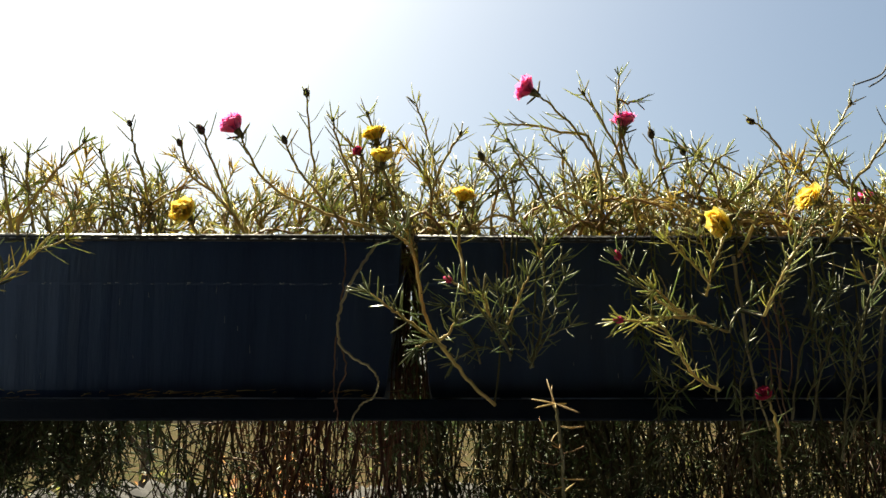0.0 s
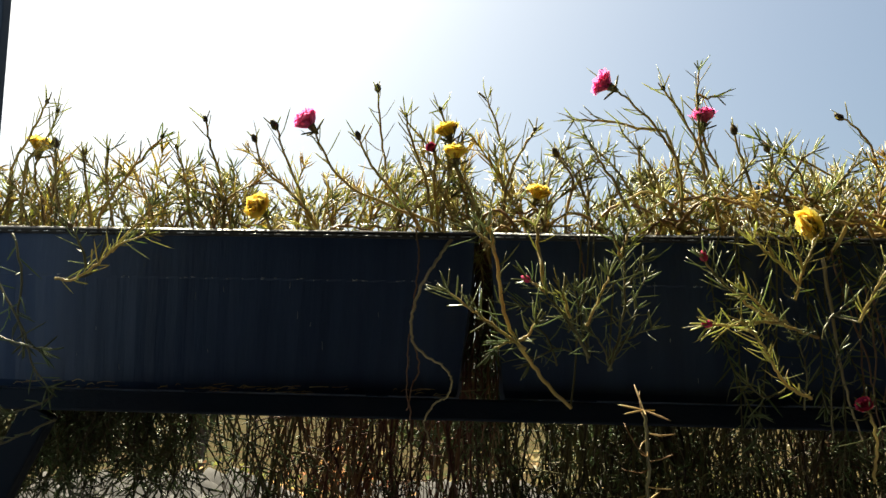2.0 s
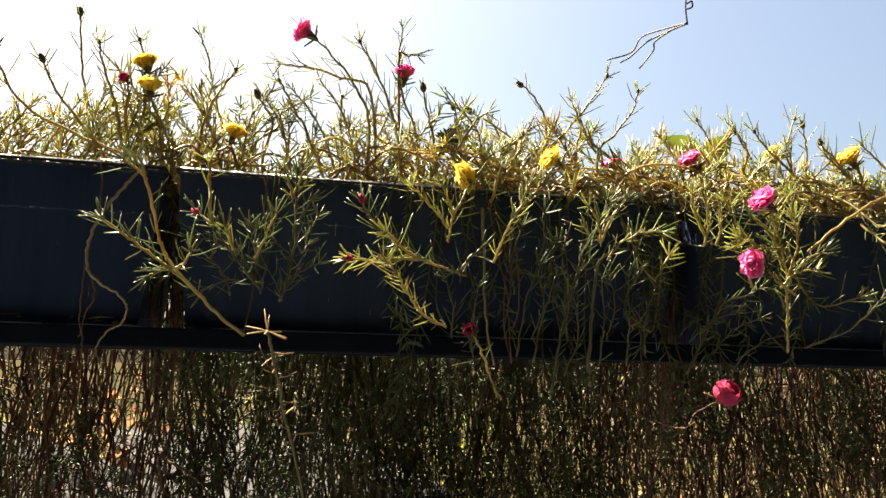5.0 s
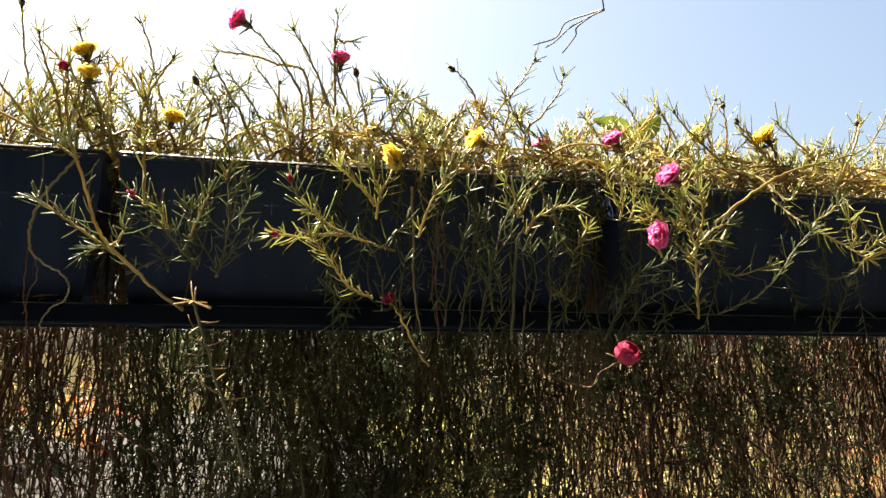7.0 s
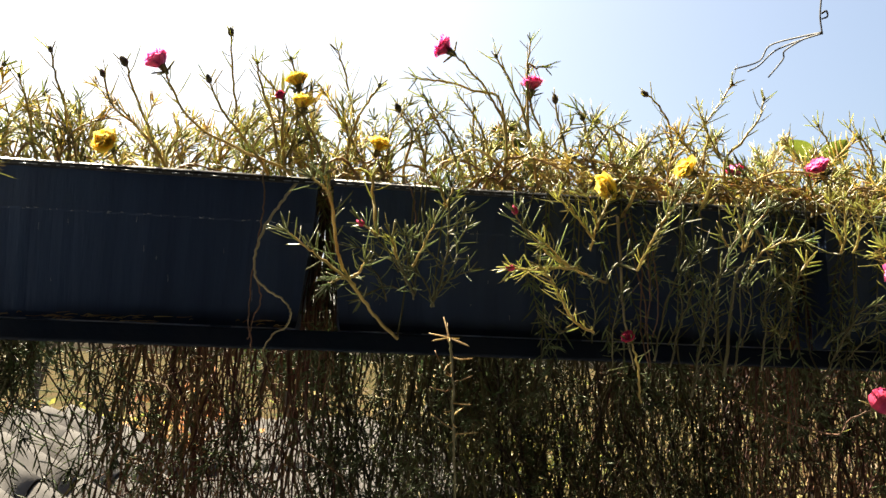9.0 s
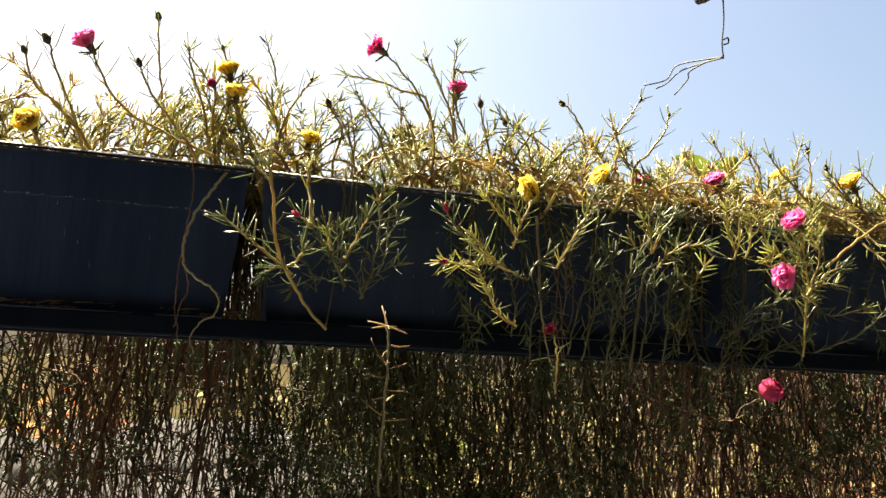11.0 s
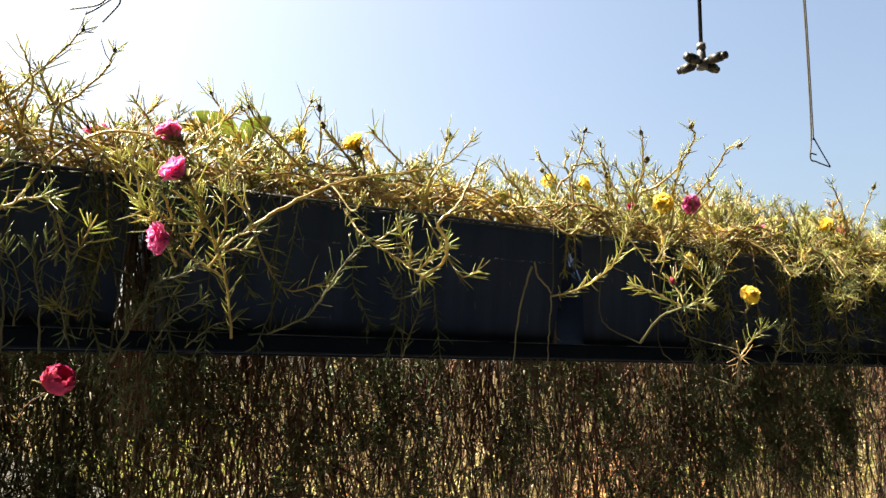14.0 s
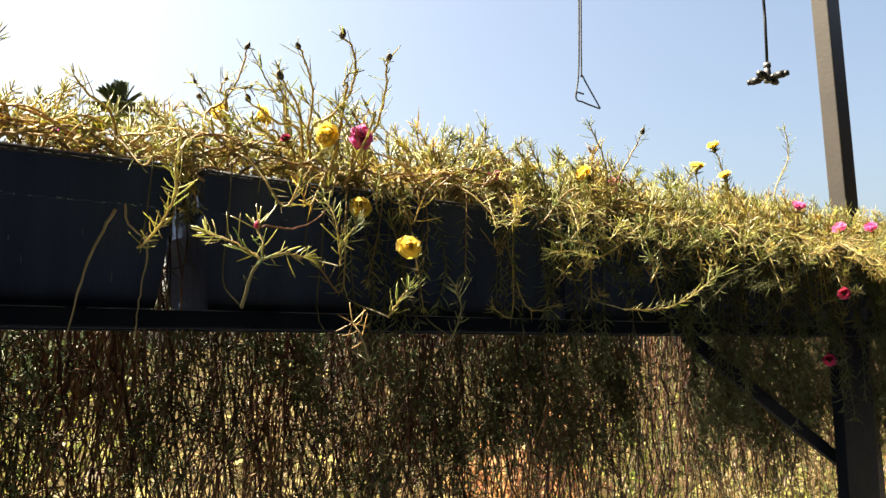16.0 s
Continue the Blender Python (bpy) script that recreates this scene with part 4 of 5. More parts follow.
trailing("wisp", [(0.124, 0.860, 1.587), (0.115, 0.850, 1.609), (0.102, 0.840, 1.629)], False)
trailing("wisp", [(0.147, 0.860, 1.581), (0.137, 0.850, 1.603), (0.122, 0.840, 1.619)], False)
trailing("wisp", [(0.155, 0.860, 1.607), (0.170, 0.850, 1.615), (0.183, 0.840, 1.622)], False)
trailing("wisp", [(0.156, 0.860, 1.630), (0.139, 0.850, 1.639), (0.124, 0.840, 1.653)], False)
trailing("wisp", [(0.093, 0.860, 1.584), (0.084, 0.850, 1.609), (0.071, 0.840, 1.620)], False)
trailing("wisp", [(0.110, 0.860, 1.598), (0.090, 0.850, 1.600), (0.065, 0.840, 1.585)], False)
trailing("wisp", [(0.125, 0.860, 1.596), (0.116, 0.850, 1.626), (0.117, 0.840, 1.653)], False)
trailing("wisp", [(0.147, 0.860, 1.587), (0.158, 0.850, 1.609), (0.169, 0.840, 1.639)], False)
trailing("wisp", [(0.158, 0.860, 1.645), (0.171, 0.850, 1.655), (0.178, 0.840, 1.671)], False)
trailing("wisp", [(0.105, 0.860, 1.618), (0.113, 0.850, 1.637), (0.109, 0.840, 1.656)], False)
trailing("wisp", [(0.085, 0.860, 1.633), (0.073, 0.850, 1.640), (0.058, 0.840, 1.641)], False)
trailing("wisp", [(0.325, 0.800, 1.609), (0.331, 0.800, 1.625), (0.349, 0.800, 1.642)], False)
trailing("wisp", [(0.303, 0.840, 1.564), (0.282, 0.830, 1.558), (0.264, 0.820, 1.568)], False)
trailing("wisp", [(0.334, 0.870, 1.547), (0.330, 0.850, 1.583), (0.317, 0.830, 1.611)], False)
trailing("wisp", [(0.359, 0.870, 1.522), (0.351, 0.850, 1.559), (0.354, 0.830, 1.601)], False)
trailing("wisp", [(0.427, 0.870, 1.549), (0.436, 0.850, 1.587), (0.421, 0.830, 1.617)], False)
trailing("wisp", [(0.458, 0.870, 1.589), (0.441, 0.850, 1.627), (0.444, 0.830, 1.657)], False)
trailing("wisp", [(0.484, 0.870, 1.577), (0.467, 0.850, 1.608), (0.483, 0.830, 1.640)], False)
trailing("wisp", [(0.519, 0.870, 1.550), (0.521, 0.850, 1.590), (0.506, 0.830, 1.621)], False)
trailing("wisp", [(0.568, 0.870, 1.538), (0.559, 0.850, 1.578), (0.563, 0.830, 1.611)], False)
trailing("wisp", [(0.553, 0.870, 1.565), (0.534, 0.850, 1.598), (0.542, 0.830, 1.630)], False)
trailing("wisp", [(0.467, 0.870, 1.509), (0.476, 0.850, 1.549), (0.466, 0.830, 1.586)], False)
trailing("wisp", [(0.406, 0.870, 1.601), (0.397, 0.850, 1.637), (0.403, 0.830, 1.674)], False)
trailing("wisp", [(0.656, 0.870, 1.539), (0.671, 0.850, 1.567), (0.694, 0.830, 1.581)], False)
trailing("wisp", [(0.687, 0.870, 1.532), (0.710, 0.850, 1.554), (0.733, 0.830, 1.564)], False)
trailing("wisp", [(0.625, 0.870, 1.553), (0.645, 0.850, 1.577), (0.664, 0.830, 1.587)], False)
vine("root", [(0.380, 0.890, 1.712), (0.388, 0.880, 1.654), (0.398, 0.870, 1.600), (0.399, 0.865, 1.561), (0.401, 0.860, 1.522)])
vine("root", [(0.386, 0.890, 1.709), (0.400, 0.883, 1.642), (0.396, 0.877, 1.574), (0.404, 0.870, 1.522)])
vine("limb", [(0.372, 0.890, 1.703), (0.372, 0.877, 1.626), (0.371, 0.863, 1.573), (0.377, 0.850, 1.518)])
trailing("tip", [(0.440, 0.840, 1.490), (0.446, 0.824, 1.556), (0.453, 0.808, 1.603), (0.461, 0.793, 1.646), (0.471, 0.780, 1.670), (0.477, 0.767, 1.690)])
trailing("frond", [(0.475, 0.785, 1.651), (0.470, 0.778, 1.673), (0.456, 0.770, 1.687)], False)
trailing("tuft", [(0.476, 0.785, 1.653), (0.486, 0.780, 1.678), (0.502, 0.775, 1.699)], False)
trailing("stalk", [(0.492, 0.860, 1.516), (0.489, 0.840, 1.581), (0.487, 0.817, 1.632), (0.490, 0.790, 1.644)])
trailing("frond", [(0.486, 0.790, 1.634), (0.497, 0.782, 1.651), (0.514, 0.775, 1.661), (0.537, 0.767, 1.665)], False)
trailing("old", [(0.429, 0.870, 1.522), (0.434, 0.850, 1.574), (0.442, 0.830, 1.618)], False)
trailing("old", [(0.471, 0.870, 1.549), (0.461, 0.850, 1.601), (0.449, 0.830, 1.651)], False)
trailing("old", [(0.544, 0.870, 1.523), (0.539, 0.850, 1.577), (0.528, 0.830, 1.622)], False)
trailing("old", [(0.510, 0.870, 1.523), (0.508, 0.850, 1.576), (0.496, 0.830, 1.621)], False)
trailing("old", [(0.410, 0.870, 1.529), (0.413, 0.850, 1.586), (0.422, 0.830, 1.630)], False)
trailing("old", [(0.552, 0.870, 1.614), (0.550, 0.850, 1.647), (0.538, 0.830, 1.671)], False)
trailing("old", [(0.433, 0.870, 1.636), (0.435, 0.850, 1.660), (0.427, 0.830, 1.689)], False)
trailing("frond", [(0.625, 0.830, 1.662), (0.622, 0.815, 1.689), (0.609, 0.800, 1.721)])
trailing("tuft", [(0.626, 0.830, 1.674), (0.609, 0.820, 1.699), (0.599, 0.810, 1.719)], False)
trailing("frond", [(0.729, 0.830, 1.542), (0.713, 0.805, 1.601), (0.694, 0.780, 1.632), (0.677, 0.765, 1.663), (0.659, 0.750, 1.690)])
trailing("frond", [(0.680, 0.760, 1.652), (0.647, 0.755, 1.652), (0.620, 0.750, 1.659)], False)
trailing("frond", [(0.691, 0.770, 1.627), (0.699, 0.765, 1.657), (0.693, 0.760, 1.687)], False)
trailing("tuft", [(0.685, 0.770, 1.651), (0.658, 0.765, 1.676), (0.638, 0.760, 1.685)], False)
trailing("tuft", [(0.691, 0.770, 1.624), (0.713, 0.765, 1.645), (0.729, 0.760, 1.652)], False)
trailing("tuft", [(0.697, 0.770, 1.604), (0.667, 0.760, 1.618), (0.651, 0.750, 1.626)], False)
trailing("frond", [(0.657, 0.790, 1.611), (0.646, 0.780, 1.636), (0.630, 0.770, 1.654)], False)
trailing("frond", [(0.671, 0.790, 1.632), (0.676, 0.775, 1.658), (0.670, 0.760, 1.682)], False)
trailing("frond", [(0.653, 0.800, 1.660), (0.642, 0.790, 1.682), (0.627, 0.780, 1.700)], False)
trailing("frond", [(0.634, 0.820, 1.662), (0.635, 0.810, 1.685), (0.627, 0.800, 1.711)], False)
trailing("frond", [(0.686, 0.780, 1.611), (0.700, 0.770, 1.628), (0.718, 0.760, 1.631)], False)
trailing("frond", [(0.728, 0.800, 1.680), (0.712, 0.790, 1.698), (0.702, 0.780, 1.721)], False)
trailing("pinkE", [(0.673, 0.760, 1.642), (0.655, 0.754, 1.639), (0.642, 0.749, 1.633)], False)
trailing("pinkD", [(0.674, 0.760, 1.675), (0.660, 0.751, 1.685), (0.650, 0.742, 1.693)], False)
trailing("tip", [(0.609, 0.850, 1.515), (0.630, 0.837, 1.564), (0.644, 0.825, 1.595), (0.665, 0.812, 1.605), (0.678, 0.800, 1.613)])
trailing("cane", [(0.724, 0.780, 1.655), (0.768, 0.784, 1.686), (0.803, 0.789, 1.709), (0.842, 0.799, 1.728), (0.898, 0.811, 1.747), (0.964, 0.826, 1.766), (1.016, 0.843, 1.789), (1.058, 0.860, 1.829)], False)
vine("root", [(0.812, 0.930, 1.744), (0.821, 0.915, 1.730), (0.818, 0.900, 1.708)])
vine("root", [(0.794, 0.930, 1.740), (0.803, 0.915, 1.728), (0.800, 0.900, 1.704)])
trailing("frond", [(0.875, 0.870, 1.712), (0.878, 0.820, 1.671), (0.907, 0.800, 1.647), (0.943, 0.781, 1.620)], False)
trailing("tip", [(0.943, 0.781, 1.620), (0.947, 0.814, 1.603), (0.938, 0.843, 1.599), (0.944, 0.870, 1.616)], False)
trailing("bough", [(0.938, 0.781, 1.619), (0.936, 0.727, 1.630), (0.918, 0.687, 1.647), (0.892, 0.660, 1.660), (0.913, 0.660, 1.680), (0.932, 0.667, 1.707), (0.952, 0.680, 1.733)], False)
trailing("frond", [(0.932, 0.780, 1.626), (0.932, 0.750, 1.637), (0.934, 0.720, 1.648)], False)
trailing("tuft", [(0.924, 0.785, 1.630), (0.920, 0.773, 1.650), (0.899, 0.760, 1.663)], False)
trailing("tuft", [(0.905, 0.840, 1.668), (0.927, 0.830, 1.684), (0.935, 0.820, 1.695)], False)
trailing("tip", [(0.784, 0.870, 1.550), (0.817, 0.835, 1.572), (0.826, 0.800, 1.598), (0.845, 0.786, 1.633), (0.853, 0.773, 1.649)])
trailing("tip", [(0.965, 0.880, 1.527), (0.974, 0.870, 1.560), (0.982, 0.860, 1.592)])
vine("limb", [(1.202, 0.930, 1.741), (1.201, 0.922, 1.721), (1.207, 0.913, 1.687), (1.209, 0.905, 1.654), (1.233, 0.903, 1.627), (1.228, 0.902, 1.576), (1.223, 0.900, 1.517)])
vine("limb", [(1.194, 0.900, 1.666), (1.167, 0.893, 1.601), (1.148, 0.885, 1.516)])
trailing("frond", [(1.218, 0.883, 1.620), (1.216, 0.830, 1.624), (1.217, 0.773, 1.640), (1.219, 0.740, 1.663), (1.211, 0.716, 1.689), (1.224, 0.720, 1.715)])
trailing("stalk", [(1.314, 0.800, 1.551), (1.307, 0.750, 1.587), (1.297, 0.700, 1.597)])
trailing("frond", [(1.297, 0.700, 1.596), (1.283, 0.715, 1.607), (1.269, 0.730, 1.618), (1.254, 0.745, 1.624)], False)
trailing("frond", [(1.296, 0.700, 1.595), (1.319, 0.700, 1.602), (1.343, 0.700, 1.601)], False)
trailing("redbud", [(1.298, 0.700, 1.600), (1.300, 0.710, 1.617), (1.298, 0.720, 1.631)], False)
vine("vine", [(1.299, 0.722, 1.632), (1.322, 0.741, 1.637), (1.350, 0.760, 1.639), (1.399, 0.805, 1.656), (1.451, 0.850, 1.693)])
trailing("frond", [(1.424, 0.775, 1.602), (1.418, 0.765, 1.629), (1.415, 0.773, 1.660), (1.414, 0.800, 1.688)])
trailing("tuft", [(1.427, 0.780, 1.624), (1.433, 0.770, 1.641), (1.438, 0.760, 1.650)], False)
trailing("yellowE", [(1.551, 0.800, 1.606), (1.533, 0.780, 1.621), (1.511, 0.761, 1.629)])
trailing("yellowE", [(1.530, 0.900, 1.677), (1.514, 0.885, 1.685), (1.501, 0.870, 1.695)], False)
trailing("star", [(1.445, 0.740, 1.490), (1.425, 0.719, 1.516), (1.401, 0.698, 1.533)])
trailing("frond", [(1.477, 0.750, 1.542), (1.483, 0.738, 1.560), (1.489, 0.726, 1.573)])
trailing("tip", [(1.606, 0.800, 1.517), (1.606, 0.780, 1.554), (1.585, 0.760, 1.582)])
trailing("frond", [(1.924, 0.780, 1.564), (2.002, 0.760, 1.568), (2.051, 0.740, 1.593), (2.082, 0.720, 1.623)])
trailing("tuft", [(1.975, 0.770, 1.608), (1.985, 0.760, 1.636), (1.953, 0.750, 1.646)], False)
trailing("frond", [(2.030, 0.860, 1.692), (1.934, 0.840, 1.653), (1.850, 0.820, 1.655), (1.786, 0.800, 1.645)], False)
trailing("tuft", [(1.913, 0.820, 1.664), (1.866, 0.805, 1.668), (1.809, 0.790, 1.666)], False)
trailing("tip", [(2.544, 0.860, 1.726), (2.373, 0.833, 1.665), (2.238, 0.807, 1.623), (2.116, 0.780, 1.572)], False)
trailing("tip", [(2.680, 0.860, 1.724), (2.535, 0.833, 1.663), (2.384, 0.807, 1.625), (2.267, 0.780, 1.613)], False)
trailing("pinkF", [(2.774, 0.860, 1.497), (2.664, 0.830, 1.474), (2.558, 0.800, 1.475)], False)
trailing("pinkG", [(2.802, 0.840, 1.626), (2.707, 0.820, 1.627), (2.629, 0.800, 1.615)], False)
trailing("pinkF", [(0.523, 0.720, 1.463), (0.533, 0.700, 1.480), (0.547, 0.684, 1.492)], False)
trailing("frond", [(-0.408, 0.830, 1.657), (-0.386, 0.827, 1.657), (-0.364, 0.825, 1.673), (-0.345, 0.822, 1.690), (-0.316, 0.820, 1.702)])
trailing("tip", [(-0.378, 0.830, 1.667), (-0.384, 0.825, 1.690), (-0.394, 0.820, 1.708)], False)
trailing("tuft", [(-0.360, 0.840, 1.688), (-0.341, 0.835, 1.708), (-0.317, 0.830, 1.734)], False)
trailing("old", [(-0.526, 0.830, 1.617), (-0.488, 0.820, 1.607), (-0.445, 0.810, 1.597), (-0.397, 0.800, 1.584)], False)
trailing("old", [(-0.511, 0.860, 1.713), (-0.486, 0.852, 1.665), (-0.445, 0.845, 1.611), (-0.426, 0.837, 1.576), (-0.401, 0.830, 1.551)], False)
trailing("old", [(-0.411, 0.860, 1.553), (-0.410, 0.845, 1.538), (-0.436, 0.830, 1.525)], False)
trailing("old", [(-0.406, 0.860, 1.520), (-0.430, 0.845, 1.504), (-0.453, 0.830, 1.490)], False)
trailing("old", [(-0.478, 0.860, 1.710), (-0.461, 0.857, 1.666), (-0.456, 0.853, 1.624), (-0.444, 0.850, 1.594)], False)
vine("root", [(-0.529, 0.880, 1.715), (-0.509, 0.873, 1.669), (-0.502, 0.867, 1.625), (-0.505, 0.860, 1.588)])


# the crowd of lesser shoots, plant by plant
for k, plant in enumerate(plants):
    x0 = plant.location.x
    o = Vector(plant.location)
    stems, straw, green, dry = Shape(), Shape(), Shape(), Shape()
    dense = 46 if x0 < 0.55 else 54 if x0 < 1.6 else 92
    tall = 0.085 if x0 < -0.28 else 0.105 if x0 < 0.6 else 0.076 if x0 < 1.4 else 0.105
    for _ in range(dense):
        x, y = x0 + R(-0.12, 0.12), R(0.93, 1.08)
        h = tall * R(0.35, 1.25) * (1.0 if y < 1.02 else 1.15)
        lean = Vector((R(-1.0, 1.0), R(-0.25, 0.65) * (1 if y > 0.97 else 0.5), 0)) * h
        c = [(x, y, 1.700), Vector((x, y, 1.722)) + lean * 0.25 + UP * h * 0.3, Vector((x, y, 1.733)) + lean * 0.6 + UP * h * 0.65, Vector((x, y, 1.733)) + lean * 1.1 + UP * h]
        leafy(stems, green if rnd.random() < 0.8 else dry, curve_points([Vector(p) - o + Vector((R(-1, 1), R(-1, 1), 0)) * 0.006 for p in c], 3), 0.0018, 0.0010, 0.10, 0.0047, 0.0205 * R(0.7, 1.2), 0.0, 4, 5, rnd.choice((0.36, 0.48, 0.6)), True)
    # creeping tangle along the rim
    mat_count = 6 if x0 < -0.05 else 18 if x0 < 0.3 else 38
    front = x0 > 0.1
    for _ in range(mat_count):
        x, y, z = x0 + R(-0.12, 0.12), R(0.905 if front else 0.94, 1.03), R(1.733, 1.752 if x0 < 0.3 else 1.775)
        run, side = (R(0.05, 0.17) if x0 > 0.5 else R(0.03, 0.095)) * rnd.choice((-1, 1)), R(-0.045, 0.03)
        c = [(x, y, z - 0.02), (x + run * 0.33, max(0.898, y + side * 0.4 * front), z + R(-0.004, 0.012)), (x + run * 0.7, max(0.892, y + side * 0.8 * front), z + R(-0.006, 0.016)),
             (x + run, max(0.886, y + side * front), z + R(-0.012, 0.02))]
        leafy(straw, green if rnd.random() < 0.5 else dry, curve_points([Vector(p) - o for p in c], 3), 0.0021, 0.0011, 0.2, 0.0085, 0.0180, 0.0, 4, 6, 0.62, True)
    # stems falling over the front
    over = 0 if x0 < 0.35 else 2 if x0 < 0.6 else 1 if x0 < 0.85 else 0 if x0 < 1.45 else 5 if x0 < 1.9 else 7
    for _ in range(over):
        x, fall = x0 + R(-0.1, 0.1), R(0.03, 0.18)
        out, sway = (R(0.875, 0.896) if rnd.random() < 0.85 else R(0.84, 0.87)), R(-0.045, 0.045)
        c = [(x, 0.93, 1.735), (x + sway * 0.1, 0.900, 1.746), (x + sway * 0.5 + R(-0.012, 0.012), out + 0.006, 1.735 - fall * 0.4), (x + sway + R(-0.01, 0.01), out, 1.735 - fall)]
        if rnd.random() < 0.6:
            c.append((x + sway * 1.6 + R(-0.03, 0.03), out - R(0.0, 0.025), 1.735 - fall + R(0.0, 0.03)))
        leafy(stems, green, curve_points([Vector(p) - o for p in c], 4), 0.0016, 0.0010, 0.15, 0.0070, 0.0200 * R(0.8, 1.15), 0.05, 4, 7)
    # arching shoots that leave the rim and lift their tips
    arch = 0 if x0 < 0.35 else 2 if x0 < 0.85 else 1 if x0 < 1.45 else 8 if x0 < 1.8 else 16
    bulge = 2.65 < x0 < 3.5
    for _ in range(arch + 12 * bulge):
        x, s, reach = x0 + R(-0.1, 0.1), R(0.02, 0.09) * rnd.choice((-1, 1)), (R(0.06, 0.15) if bulge else R(0.02, 0.085))
        drop = R(0.0, 0.06) if rnd.random() < 0.7 else R(0.05, 0.12)
        c = [(x, 0.95, 1.730), (x + s * 0.25, 0.915, 1.758), (x + s * 0.6, 0.905 - reach * 0.5, 1.750 - drop * 0.35), (x + s, 0.900 - reach, 1.735 - drop), (x + s * 1.25, 0.893 - reach * 1.15, 1.735 - drop + R(0.0, 0.03))]
        leafy(stems, green if rnd.random() < 0.75 else dry, curve_points([Vector(p) - o for p in c], 4), 0.0018, 0.0010, 0.2, 0.0062, 0.0200 * R(0.8, 1.15), 0.0, 4, 5, rnd.choice((0.45, 0.55, 0.65)))
    part("stem_thicket", stems, STEM, plant, "crowded thin green stems", kind="stuff")
    part("creeper_mat", straw, STRAW, plant, "straw-coloured creeping stems", kind="stuff")
    part("foliage", green, LEAF, plant, "green needle leaves", kind="stuff")
    part("dry_foliage", dry, LEAFDRY, plant, "yellowing needle leaves", kind="stuff")

    # the long curtain of old stems hanging behind the box: thin, winding, crossing one another
    brown, olive, shadeleaf = Shape(), Shape(), Shape()
    open_ = x0 > 0.55
    for _ in range(150 if x0 < 0.0 else 128 if x0 < 0.55 else 126 if x0 < 3.0 else 90):
        x, y = x0 + R(-0.11, 0.11), 1.10 + 0.28 * rnd.random() ** 1.2
        thick = 0.5 + 0.5 * noise.noise((x * 5.5, 0.3, 4)) + 0.45 * noise.noise((x * 16, y * 6, 1)) + (0.30 if 0.15 < x < 1.0 else 0.12 if 1.0 <= x < 1.3 else 0.0)
        if x < -0.60:
            keep = 0.30
        elif x < -0.36:
            keep = 0.16
        elif x < -0.26:
            keep = 0.06
        elif x < -0.08:
            keep = 0.64
        else:
            keep = (0.25 + thick * 0.8) * (0.6 if 2.34 < x < 2.54 else 1.0)
        if rnd.random() > keep:
            continue
        inner = x > -0.26
        reddish = -0.26 < x < 0.02 and rnd.random() < 0.85 or inner and noise.noise((x * 7, 9, 2)) > (-0.14 if open_ else 0.12) and rnd.random() < (0.88 if open_ else 0.75)
        top, low = R(1.62, 1.72), (R(1.00, 1.34) if inner else R(1.40, 1.50))
        n, drift = 13, R(-0.13, 0.13)
        vx, vy, sx, sy = R(-1, 1), R(-1, 1), 0.0, 0.0
        wob = R(0.007, 0.017) if open_ else R(0.005, 0.013)
        c = [(x, 1.085, 1.705), (x, y - 0.01, top)]
        for j in range(1, n + 1):
            vx, vy = 0.25 * vx + R(-1, 1), 0.2 * vy + R(-1, 1)
            sx, sy = sx * 0.72 + vx * wob, sy * 0.72 + vy * wob
            c.append((x + drift * (j / n) ** 1.5 + sx, y + sy, top + (low - top) * (j + R(-0.25, 0.25)) / n))
        pts = curve_points([Vector(p) - o for p in c], 2)
        r = R(0.0011, 0.0019) if rnd.random() < (0.45 if open_ else 0.75) else R(0.0018, 0.0028)
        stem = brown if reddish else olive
        leafy(stem, shadeleaf, pts, r, r * 0.7, 0.08, (0.3 if reddish else rnd.choice((0.03, 0.06, 0.12) if open_ else (0.014, 0.02, 0.04, 0.1))) if inner else 0.014, 0.016, 0.1, 3, 3, 0.7, True)
        # side shoots that fork off downwards
        for _ in range(rnd.choice((1, 2, 3, 4) if open_ else (1, 2, 3, 5))):
            i = rnd.randrange(4, len(pts) - 4)
            p, side, ln = pts[i], R(-1, 1), R(0.06, 0.20)
            a = p + Vector((side * ln * 0.42, R(-0.15, 0.15) * ln, -ln * R(-0.1, 0.25)))
            b = a + Vector((side * ln * 0.10 + R(-0.15, 0.15) * ln, R(-0.1, 0.1) * ln, -ln * 0.35))
            e = b + Vector((R(-0.22, 0.22) * ln, R(-0.1, 0.1) * ln, -ln * 0.35))
            leafy(stem, shadeleaf, curve_points([p, a, b, e], 2), r * 0.75, 0.0007, 0.15, 0.06 if reddish else rnd.choice((0.03, 0.07) if open_ else (0.012, 0.03, 0.07)), 0.015, 0.05, 3, 3, 0.6, True)
    # leafier clumps among them, thickest behind the first boxes
    for _ in range(24 if x0 < -0.36 else 3 if x0 < -0.05 else 16 if x0 < 0.55 else 24 if 1.95 < x0 < 2.34 or x0 > 2.5 else 13):
        cx = x0 + R(-0.1, 0.1)
        if -0.36 < cx < -0.10:
            continue
        if 2.34 < cx < 2.54:
            continue
        cz = R(1.46, 1.60) if cx < -0.36 else R(1.30, 1.58) if cx > 1.9 else R(1.20, 1.60)
